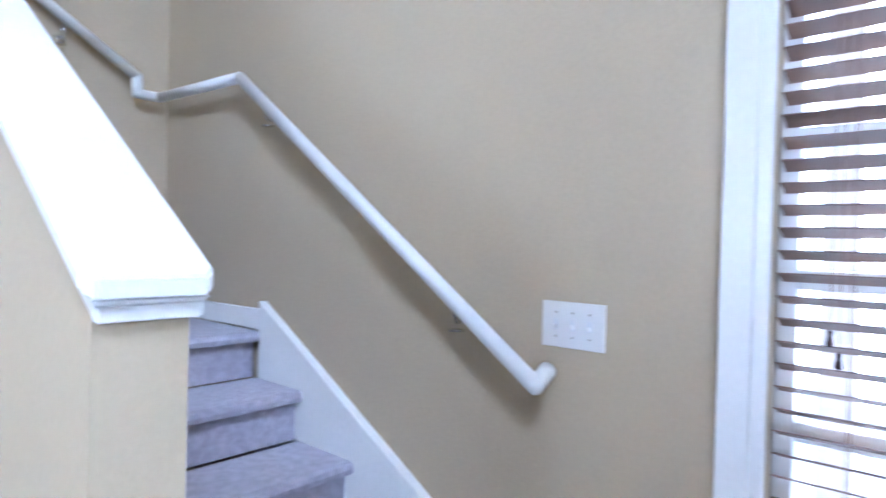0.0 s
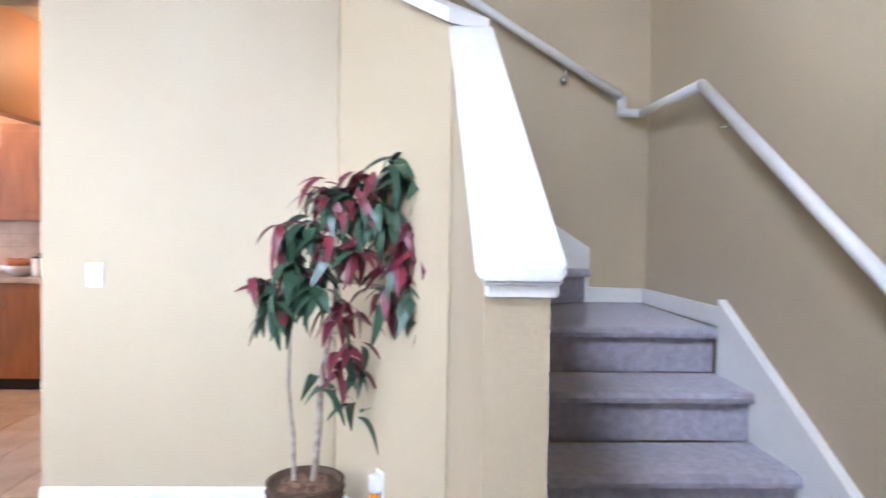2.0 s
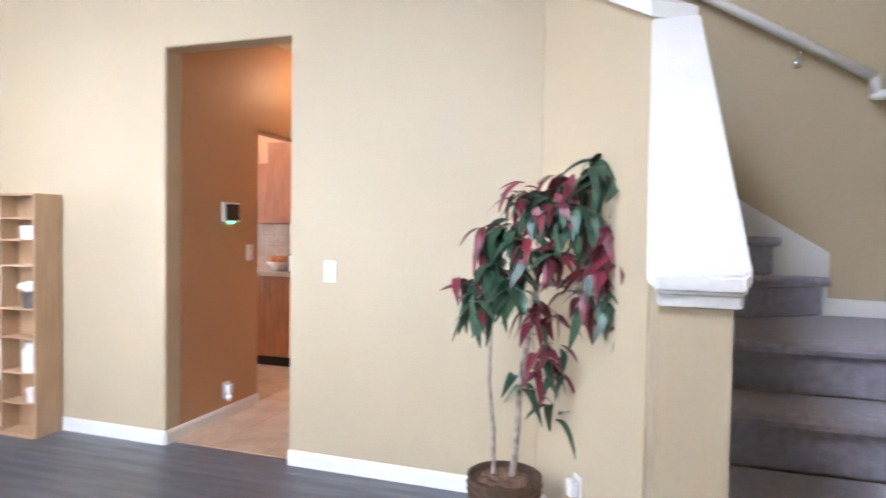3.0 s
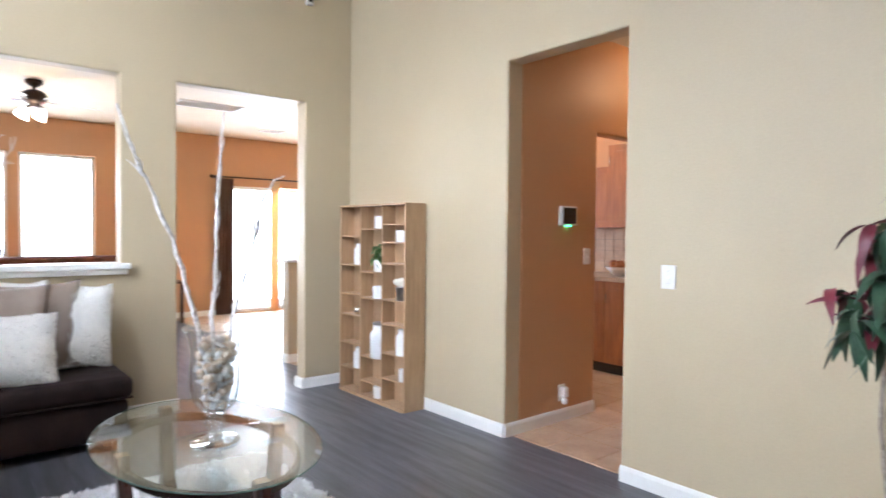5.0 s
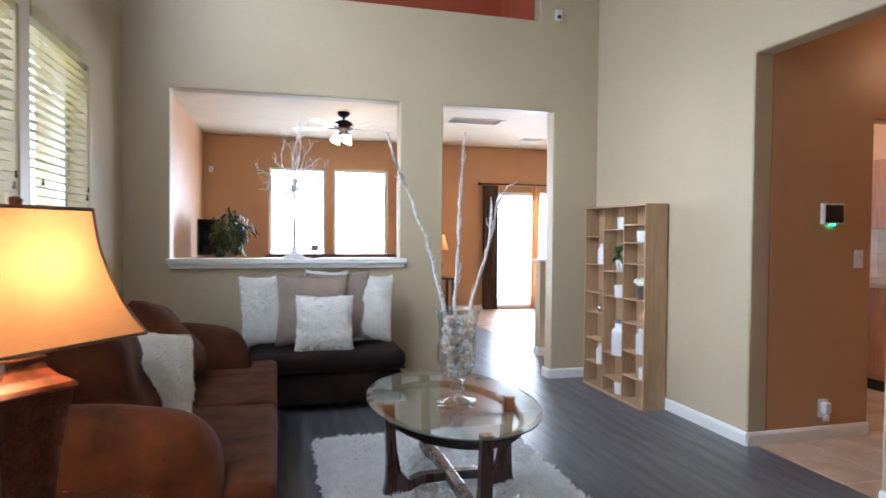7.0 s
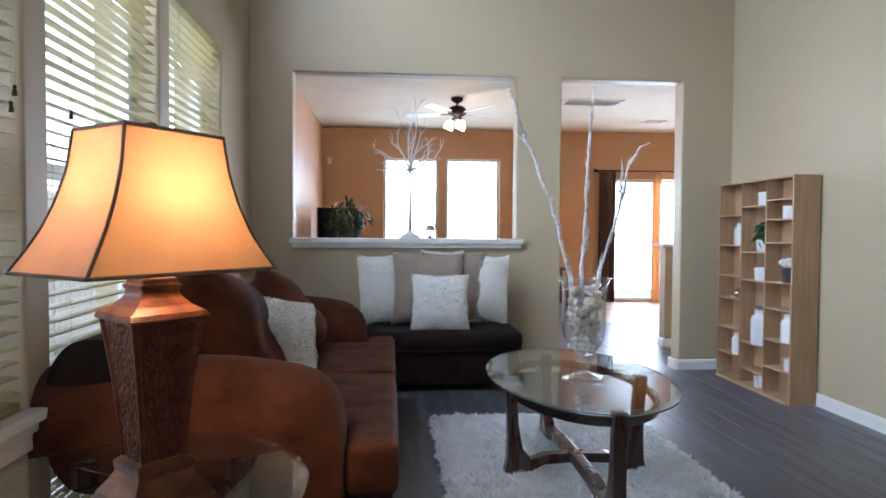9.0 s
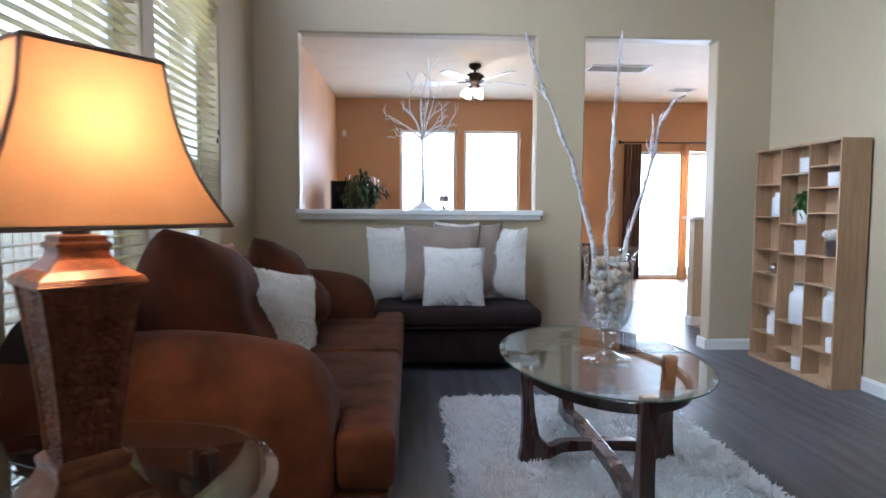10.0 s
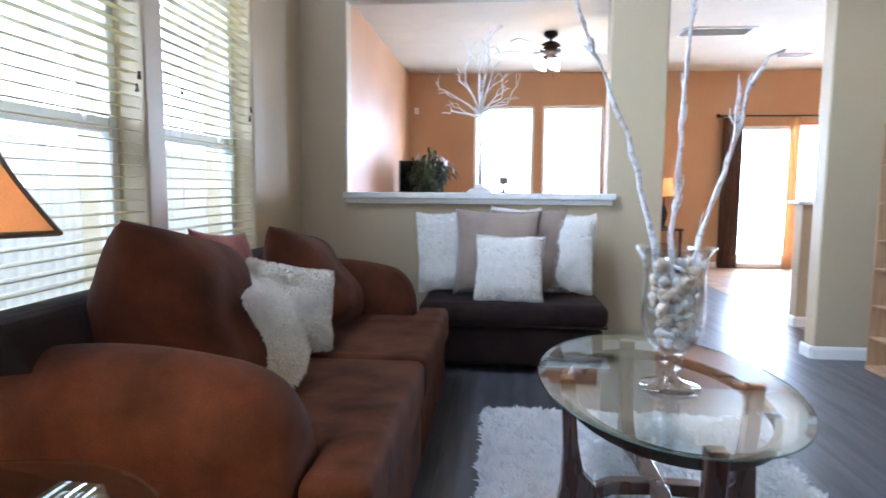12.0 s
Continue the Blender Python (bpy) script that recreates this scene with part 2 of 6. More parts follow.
def wall(name, axis, at, thick, a0, a1, z0, z1, openings, material, label, soft=0.012):
    """A wall on the plane axis=at, thickness towards +thick, with openings (a0, a1, z0, z1) cut through it."""
    us = sorted({a0, a1, *[o[0] for o in openings], *[o[1] for o in openings]})
    vs = sorted({z0, z1, *[o[2] for o in openings], *[o[3] for o in openings]})
    us, vs = [u for u in us if a0 <= u <= a1], [v for v in vs if z0 <= v <= z1]
    bm = bmesh.new()
    made = {}

    def vert(i, j, k):
        if (i, j, k) not in made:
            d = at + thick * k
            made[i, j, k] = bm.verts.new((d, us[i], vs[j]) if axis == "x" else (us[i], d, vs[j]))
        return made[i, j, k]

    def solid(i, j):
        if not (0 <= i < len(us) - 1 and 0 <= j < len(vs) - 1):
            return False
        u, v = (us[i] + us[i + 1]) / 2, (vs[j] + vs[j + 1]) / 2
        return not any(o[0] < u < o[1] and o[2] < v < o[3] for o in openings)

    for i in range(len(us) - 1):
        for j in range(len(vs) - 1):
            if not solid(i, j):
                continue
            for k in (0, 1):
                bm.faces.new([vert(i, j, k), vert(i + 1, j, k), vert(i + 1, j + 1, k), vert(i, j + 1, k)])
            for (di, dj), (p, q) in {(-1, 0): ((i, j), (i, j + 1)), (1, 0): ((i + 1, j), (i + 1, j + 1)), (0, -1): ((i, j), (i + 1, j)), (0, 1): ((i, j + 1), (i + 1, j + 1))}.items():
                if not solid(i + di, j + dj):
                    bm.faces.new([vert(*p, 0), vert(*q, 0), vert(*q, 1), vert(*p, 1)])
    bmesh.ops.recalc_face_normals(bm, faces=bm.faces[:])
    ob = part(name, bm, material)
    if soft:
        mod = ob.modifiers.new("soft corners", "BEVEL")
        mod.width, mod.segments, mod.limit_method = soft, 3, "ANGLE"
    return tagged(ob, label, "wall", kind="structure")


# ---- setting ----
XL, YF, TH, ROOF = -3.9, -5.77, 0.14, 5.0
DEN_Y, DEN_H, DEN_X = 4.8, 2.75, 2.6
WIN_Z0, WIN_Z1 = 0.6, 2.36
W_A, W_B, W_C = (-1.745, -0.83), (-2.83, -1.885), (-3.84, -2.965)
wall("wall_west", "x", XL, -0.30, YF - TH, 0, 0, ROOF, [(*W_A, WIN_Z0, WIN_Z1), (*W_B, WIN_Z0, WIN_Z1), (*W_C, WIN_Z0, WIN_Z1), (-2.83, -0.85, 3.3, 4.5), (*W_C, 3.3, 4.5)], M_WALL, "beige painted living room wall with tall windows and added unseen upper openings")
wall("wall_north", "y", 0, TH, XL - 0.18, 0.14, 0, ROOF, [(-3.578, -1.812, 1.04, 2.376), (-1.442, -0.428, -1, 2.376), (-3.3, -0.57, 3.165, 4.4)], M_WALL, "beige painted wall with pass-through, doorway and upper niche")
wall("wall_east", "x", 0, TH, -4.17, 0, 0, ROOF, [(-2.766, -1.9, -1, 2.4)], M_WALL, "beige painted wall with cased opening to the kitchen")
wall("wall_south", "y", YF, -TH, XL, 0.4, 0, ROOF, [(-3.15, -2.36, 0.06, 2.12)], M_WALL, "beige painted stair wall beside the entry window")
wall("wall_stair_back", "x", 0.27, TH, YF, -3.95, 0, ROOF, [], M_WALL, "beige painted wall at the back of the stairs", 0)
wall("wall_stair_end", "y", -3.95, TH, 0.14, 0.41, 0, ROOF, [], M_WALL, "beige painted wall closing the stairwell", 0)
part("ceiling", box(XL - 0.1, YF - TH, ROOF, 0.5, 0.14, ROOF + 0.1), M_CEIL)
tagged(bpy.data.objects["ceiling"], "white painted flat ceiling of the tall living room", "ceiling", kind="structure")


def structure(name, bm, material, label, category):
    return tagged(part(name, bm, material), label, category, kind="structure")


# den and dining side beyond the pass-through
wall("wall_den_north", "y", DEN_Y, TH, XL - TH, DEN_X, 0, DEN_H, [(-2.923, -2.065, 0.8, 2.287), (-1.94, -1.084, 0.8, 2.287), (0.80, 2.35, 0.02, 2.0)], M_DEN, "orange tan painted den wall with windows and patio door")
wall("wall_den_west", "x", -3.87, -TH, 0.14, DEN_Y, 0, DEN_H, [], M_DEN, "satin orange tan painted side wall of the den", 0)
wall("wall_den_east", "x", DEN_X, TH, -3.5, DEN_Y + TH, 0, DEN_H, [], M_DEN, "orange tan painted far kitchen and dining wall", 0)
structure("ceiling_den", box(XL - TH, 0.14, DEN_H, DEN_X + TH, DEN_Y + TH, DEN_H + 0.1), M_CEIL_BOUNCE, "off-white ceiling of the den with orange bounce in its colour", "ceiling")
structure("ceiling_kitchen", box(0.41, -3.5, DEN_H, DEN_X + TH, 0.14, DEN_H + 0.1), M_CEIL_BOUNCE, "off-white ceiling of the kitchen with orange bounce in its colour", "ceiling")
structure("ceiling_hall", box(0.14, -3.8, DEN_H, 0.41, 0.14, DEN_H + 0.1), M_CEIL_BOUNCE, "off-white ceiling over the kitchen opening with orange bounce in its colour", "ceiling")
wall("wall_hall", "y", -1.9, 0.12, 0.14, DEN_X, 0, DEN_H, [(0.94, 2.2, -1, 2.05)], M_DEN, "orange tan painted hallway wall with opening to the kitchen")
wall("wall_kitchen_south", "y", -3.5, -TH, 0.14, DEN_X + TH, 0, DEN_H, [], M_DEN, "orange tan painted kitchen wall", 0)
# plant ledge niche above the doorway
structure("niche_back", box(-3.3, 1.0, 3.1, -0.57, 1.1, 4.5), M_RED, "terracotta red painted back of the upper niche", "wall")
structure("niche_floor", box(-3.3, 0.14, 3.07, -0.57, 1.1, 3.16), M_RED, "terracotta red painted niche floor", "wall")
structure("niche_top", box(-3.3, 0.14, 4.4, -0.57, 1.0, 4.5), M_RED, "terracotta red painted niche top", "wall")
structure("niche_side", box(-3.4, 0.14, 3.07, -3.3, 1.1, 4.5), M_RED, "terracotta red painted niche side", "wall")
structure("niche_side", box(-0.57, 0.14, 3.07, -0.47, 1.1, 4.5), M_RED, "terracotta red painted niche side", "wall")

# angled wall beside the stairs and the half wall with its sloped cap
A_X, A_Y, B_X, B_Y = 0.0, -4.17, -0.79, -4.665
SLOPE = math.tan(radians(33.4))
CAP_X, CAP_Z = -1.97, 1.2575


def angled_wall():
    bm = bmesh.new()
    d = Vector((A_X - B_X, A_Y - B_Y, 0)).normalized()
    n = Vector((d.y, -d.x, 0)) * 0.12
    ztop_b, ztop_a = 2.06, 2.62
    quad = [(Vector((B_X, B_Y, 0)), ztop_b), (Vector((A_X, A_Y, 0)) + d * 0.1, ztop_a)]
    front = [bm.verts.new((p.x, p.y, z)) for p, h in quad for z in (0, h)]
    back = [bm.verts.new((p.x + n.x, p.y + n.y, z)) for p, h in quad for z in (0, h)]
    for f in ((0, 2, 3, 1),):
        bm.faces.new([front[i] for i in f]), bm.faces.new([back[i] for i in f])
    for i, j in ((0, 1), (1, 3), (3, 2), (2, 0)):
        bm.faces.new((front[i], front[j], back[j], back[i]))
    bmesh.ops.recalc_face_normals(bm, faces=bm.faces[:])
    structure("wall_angled", bm, M_WALL, "beige painted angled wall below the upper stairs", "wall")
    cap = bmesh.new()
    c = d.cross(Vector((0, 0, 1)))
    r0, r1 = Vector((B_X, B_Y, ztop_b)) - d * 0.02, Vector((A_X, A_Y, ztop_a)) + d * 0.1
    ring = []
    for p in (r0, r1):
        ring.append([cap.verts.new(p + c * o + Vector((0, 0, z))) for o, z in ((-0.03, 0), (0.15, 0), (0.15, 0.05), (-0.03, 0.05))])
    cap.faces.new(ring[0]), cap.faces.new(ring[1])
    for i in range(4):
        cap.faces.new((ring[0][i], ring[0][(i + 1) % 4], ring[1][(i + 1) % 4], ring[1][i]))
    bmesh.ops.recalc_face_normals(cap, faces=cap.faces[:])
    structure("trim_upper_cap", cap, M_TRIM, "white painted sloped cap rising beside the upper stairs", "trim")


angled_wall()
HW0, HW1 = -4.785, -4.673
zc = lambda x: CAP_Z + (x - CAP_X) * SLOPE
half = prism([(CAP_X + 0.03, 0), (B_X, 0), (B_X, zc(B_X) - 0.03), (CAP_X + 0.03, zc(CAP_X + 0.03) - 0.03)], HW0, HW1, "y")
structure("wall_half", half, M_WALL, "beige painted sloped half wall beside the carpeted stairs", "wall")


def sloped_cap(x0, x1, y0, y1, drop, thick, clip, name, label):
    """A flat board along the slope whose near corners are clipped."""
    bm = bmesh.new()
    top = [(x1, y0), (x0 + clip, y0), (x0, y0 + clip), (x0, y1 - clip), (x0 + clip, y1), (x1, y1)]
    up = [bm.verts.new((x, y, zc(x) - drop)) for x, y in top]
    lo = [bm.verts.new((x, y, zc(x) - drop - thick)) for x, y in top]
    bm.faces.new(up), bm.faces.new(lo)
    for i in range(6):
        bm.faces.new((up[i], up[(i + 1) % 6], lo[(i + 1) % 6], lo[i]))
    bmesh.ops.recalc_face_normals(bm, faces=bm.faces[:])
    bmesh.ops.bevel(bm, geom=bm.edges[:], offset=0.004, segments=2, affect="EDGES")
    structure(name, bm, M_TRIM, label, "trim")


sloped_cap(CAP_X, B_X + 0.01, -4.808, -4.655, -0.022, 0.026, 0.014, "trim_cap", "white painted sloped cap board on the half wall")
sloped_cap(CAP_X + 0.008, B_X, -4.802, -4.664, 0.006, 0.010, 0.004, "trim_cap_bead", "white painted bead below the cap board")
sloped_cap(CAP_X + 0.016, B_X, -4.796, -4.672, 0.018, 0.024, 0.002, "trim_cap_mould", "white painted moulding below the cap board")

# stairs
RISE, RUN = 0.1800, 0.279
Z5 = 0.972
NOSE5 = -0.618


def build_stairs():
    st = thing("staircase", "grey carpeted stairs with white stringers turning left", "stairs", kind="structure")
    for k in range(1, 6):
        x = NOSE5 - (5 - k) * RUN
        z = Z5 - (5 - k) * RISE
        far = x + RUN + 0.02 if k < 5 else 0.265
        prof = [(x + 0.042, z - RISE), (far, z - RISE), (far, z), (x + 0.02, z), (x + 0.006, z - 0.006), (x, z - 0.02), (x + 0.005, z - 0.038), (x + 0.042, z - 0.044)]
        part("step", prism(prof, -5.735, HW0 - 0.002, "y"), M_CARPET, st)
    # winder and upper flight along the back wall
    for ya, xb, yb, level in ((-5.44, -0.2, HW0, 0), (-5.23, -0.14, HW0 + 0.01, 1)):
        z0, z1 = Z5 + level * RISE, Z5 + (level + 1) * RISE
        d = Vector((xb - 0.235, yb - ya, 0)).normalized()
        out = Vector((-d.y, d.x, 0)) * 0.012
        step = prism([(0.235, ya), (0.235, -4.5), (xb, -4.5), (xb, yb)], z0, z1, "z", 0.012)
        part("step", sweep([Vector((0.232, ya, z1 - 0.022)) + out, Vector((xb, yb, z1 - 0.022)) + out], 0.022, 12, step), M_CARPET, st)
    for k in range(8, 10):
        y = -5.13 + (k - 7) * RUN
        part("step", box(0.0, y, Z5 + (k - 6) * RISE, 0.235, -4.27, Z5 + (k - 5) * RISE, 0.012), M_CARPET, st)
    # stringers: boards with a bevelled top along the walls
    k5z = Z5 + 0.115
    x1 = NOSE5 + 0.01
    x0 = x1 - k5z / (RISE / RUN) - 0.1
    part("stringer", prism([(x0, 0), (x1, 0), (x1, k5z), (x0 + 0.02, 0.06)], -5.768, -5.732, "y", 0.004), M_TRIM, st, "white painted stair stringer")
    part("stringer", prism([(x1 - 0.002, Z5), (0.268, Z5), (0.268, Z5 + 0.075), (x1 - 0.002, Z5 + 0.08)], -5.768, -5.748, "y", 0.003), M_TRIM, st)
    part("stringer", prism([(-5.748, Z5), (-5.455, Z5), (-5.455, Z5 + 0.08), (-5.748, Z5 + 0.075)], 0.248, 0.268, "x", 0.003), M_TRIM, st)
    part("stringer", prism([(-5.457, Z5 - 0.1), (-3.96, Z5 - 0.1), (-3.96, 1.26 + (5.457 - 3.96) * RISE / RUN), (-5.457, 1.26)], 0.236, 0.268, "x", 0.004), M_TRIM, st, "white painted stair stringer")
    return st


build_stairs()


def handrail():
    rail = thing("handrail", "white painted wall handrail with chrome brackets", "handrail")
    y = YF + 0.075
    knee, low = (-0.50, y, 1.948), (-1.872, y, 0.985)
    corner = (0.185, y, 1.962)
    pts = [(low[0] + 0.005, YF + 0.01, low[2] + 0.03), low, knee, corner]
    def run(p, q, bm=None, r=0.022):
        return sweep([p, q], r, 14, bm)
    bm = bmesh.new()
    for p, q in ((pts[0], low), (low, knee), (knee, corner)):
        run(p, q, bm)
    for p in (low, knee, corner):
        bmesh.ops.create_uvsphere(bm, u_segments=14, v_segments=8, radius=0.0222, matrix=Matrix.Translation(p))
    part("rail", bm, M_TRIM, rail, smooth=True)
    up = bmesh.new()
    a, b, c = (0.185, y + 0.10, 1.962), (0.195, y + 0.10, 2.04), (0.195, -4.1, 2.04 + (1.57) * 0.58)
    for p, q in ((corner, a), (a, b), (b, c)):
        run(p, q, up)
    for p in (a, b):
        bmesh.ops.create_uvsphere(up, u_segments=14, v_segments=8, radius=0.0222, matrix=Matrix.Translation(p))
    part("rail", up, M_TRIM, rail, smooth=True)
    for x in (-1.60, -0.66):
        z = low[2] + (x - low[0]) * (knee[2] - low[2]) / (knee[0] - low[0])
        bm = sweep([(x, YF + 0.004, z - 0.065), (x, YF + 0.05, z - 0.065), (x, y, z - 0.022)], 0.006, 8)
        lathe([(0, 0), (0.022, 0), (0.022, 0.004), (0, 0.006)], 14, bm, (x, YF + 0.05, z - 0.09))
        part("bracket", bm, M_CHROME, rail, "chrome rail bracket", True)
    yb = -5.30
    zb = 2.04 + (yb - (y + 0.10)) * 0.58
    bm = sweep([(0.266, yb, zb - 0.075), (0.21, yb, zb - 0.075), (0.195, yb, zb - 0.02)], 0.006, 8)
    lathe([(0, -0.02), (0.02, -0.02), (0.02, 0.01), (0, 0.012)], 14, bm, (0.24, yb, zb - 0.075))
    part("bracket", bm, M_CHROME, rail, "chrome rail bracket", True)
    return rail


handrail()


# baseboards
def baseboard(x0, y0, x1, y1, side, material=None, h=0.085):
    d = Vector((x1 - x0, y1 - y0, 0))
    L = d.length
    bm = prism([(0, 0), (0.013, 0), (0.013, h - 0.02), (0.008, h - 0.006), (0.004, h), (0, h)], 0, L, "x")
    ob = part("baseboard", bm, material or M_TRIM)
    ob.matrix_world = Matrix.Translation((x0, y0, 0)) @ Matrix.Rotation(math.atan2(d.y, d.x), 4, "Z") @ Matrix.Diagonal((1, side, 1, 1))
    return tagged(ob, "white painted baseboard along the wall", "baseboard", kind="structure")


baseboard(0, -1.9, 0, 0, 1)
baseboard(0, -4.17, 0, -2.766, 1)
baseboard(-0.44, 0, 0, 0, -1)
baseboard(-3.9, 0, -1.43, 0, -1)
baseboard(0.0, -1.9, 0.94, -1.9, -1)
baseboard(-0.44, 0, -0.44, 0.14, 1)
baseboard(B_X, B_Y, A_X, A_Y, 1)
baseboard(CAP_X + 0.03, HW1, B_X, HW1, 1)
baseboard(XL, YF, XL, 0, -1)

# ledge of the pass-through
sill = box(-3.60, -0.055, 1.042, -1.757, 0.19, 1.082, 0.006)
box(-3.585, -0.032, 1.005, -1.772, -0.002, 1.043, 0.008, 2, sill)
structure("sill_pass_through", sill, M_TRIM, "white painted ledge of the pass-through", "sill")

# floors
structure("subfloor", box(XL - 0.2, YF - 0.2, -0.12, DEN_X + 0.2, DEN_Y + 0.2, -0.012), M_JOINT, "dark underlay below the floor boards", "floor")
structure("ground", box(-60, -60, -0.5, 60, 60, -0.2), mat("pale_concrete", (0.45, 0.44, 0.41), 0.95, 0.3, 0.8, 0.5, 30), "pale concrete ground around the house", "ground")

# ---- openings: windows, blinds, backdrops ----
M_SLAT = sheer("cream_blind_slat", (0.54, 0.46, 0.225), 0.16, 0.45)
# entry slats get a darker brown than the cream ones
M_SLAT_BROWN = sheer("brown_blind_slat", (0.23, 0.15, 0.11), 0.05, 0.5)
M_SKYGLOW = glow("bright_hazy_sky", (0.95, 0.98, 1.0), 2.6)
M_FENCE = mat("pale_weathered_fence", (0.70, 0.72, 0.65), 0.9, 0.25, 2, 0.3, 40, stretch=(1, 6, 0.6))
M_VINYL = mat("white_vinyl", (0.78, 0.79, 0.78), 0.4, 0.03, 5, 0.02, 60)
structure("backdrop", box(XL - 7.2, -14, -0.2, XL - 7.1, 30, 17), M_SKYGLOW, "bright hazy sky beyond the yard", "backdrop")
structure("backdrop", box(-9, DEN_Y + 6, -0.2, 8, DEN_Y + 6.1, 9), M_SKYGLOW, "bright hazy sky behind the house", "backdrop")
structure("backdrop", box(-9, YF - 7.1, -0.2, 5, YF - 7, 9), M_SKYGLOW, "bright hazy sky before the entry", "backdrop")


def fence(x, y0, y1):
    f = thing("fence", "pale weathered board fence in the side yard", "fence")
    y = y0
    shared = mesh_of("board", prism([(0, 0), (0.135, 0), (0.135, 1.72), (0.10, 1.76), (0.035, 1.76), (0, 1.72)], 0, 0.02, "x"), M_FENCE)
    while y < y1:
        ob = new("board", shared)
        ob.parent, ob.location = f, (x, y, -0.2)
        y += 0.142
    part("rail", box(x - 0.05, y0, 0.2, x - 0.002, y1, 0.28), M_FENCE, f)
    part("rail", box(x - 0.05, y0, 1.2, x - 0.002, y1, 1.28), M_FENCE, f)


fence(XL - 2.6, -6.5, 9.5)


def window(name, y0, y1, label):
    """A double-hung window in the west wall's opening."""
    w = tagged(new(name), label, "window", kind="structure")
    xo = XL - 0.18
    for nm, b in (("window_frame", (xo, y0, WIN_Z0, xo + 0.06, y0 + 0.045, WIN_Z1)), ("window_frame", (xo, y1 - 0.045, WIN_Z0, xo + 0.06, y1, WIN_Z1)),
                  ("window_frame", (xo, y0 + 0.045, WIN_Z0, xo + 0.06, y1 - 0.045, WIN_Z0 + 0.05)), ("window_frame", (xo, y0 + 0.045, WIN_Z1 - 0.045, xo + 0.06, y1 - 0.045, WIN_Z1)),
                  ("meeting_rail", (xo + 0.005, y0 + 0.045, 1.32, xo + 0.055, y1 - 0.045, 1.375))):
        part(nm, box(*b, 0.004), M_VINYL, w)
    lock = box(xo + 0.055, y1 - 0.2, 1.345, xo + 0.075, y1 - 0.15, 1.375, 0.004)
    part("sash_lock", lock, M_VINYL, w)
    for z0, z1 in ((WIN_Z0 + 0.05, 1.32), (1.375, WIN_Z1 - 0.045)):
        pane = part("pane", box(xo + 0.02, y0 + 0.045, z0, xo + 0.024, y1 - 0.045, z1), M_GLASS, w)
        pane.visible_shadow = False
    part("window_sill", box(XL - 0.005, y0 - 0.07, WIN_Z0 - 0.03, XL + 0.055, y1 + 0.07, WIN_Z0 + 0.004, 0.006), M_TRIM, w)
    part("sill_mould", box(XL + 0.001, y0 - 0.06, WIN_Z0 - 0.065, XL + 0.034, y1 + 0.06, WIN_Z0 - 0.031, 0.008, 3), M_TRIM, w)
    part("vent_latch", box(xo + 0.061, y1 - 0.075, 1.20, xo + 0.085, y1 - 0.050, 1.30, 0.005), M_VINYL, w)
    part("apron", box(XL + 0.001, y0 - 0.05, WIN_Z0 - 0.12, XL + 0.018, y1 + 0.05, WIN_Z0 - 0.066, 0.004), M_TRIM, w)


window("window_1", *W_A, "white vinyl double-hung window behind cream blinds")
window("window_2", *W_B, "white vinyl double-hung window behind cream blinds")
window("window_3", *W_C, "white vinyl double-hung window behind cream blinds")


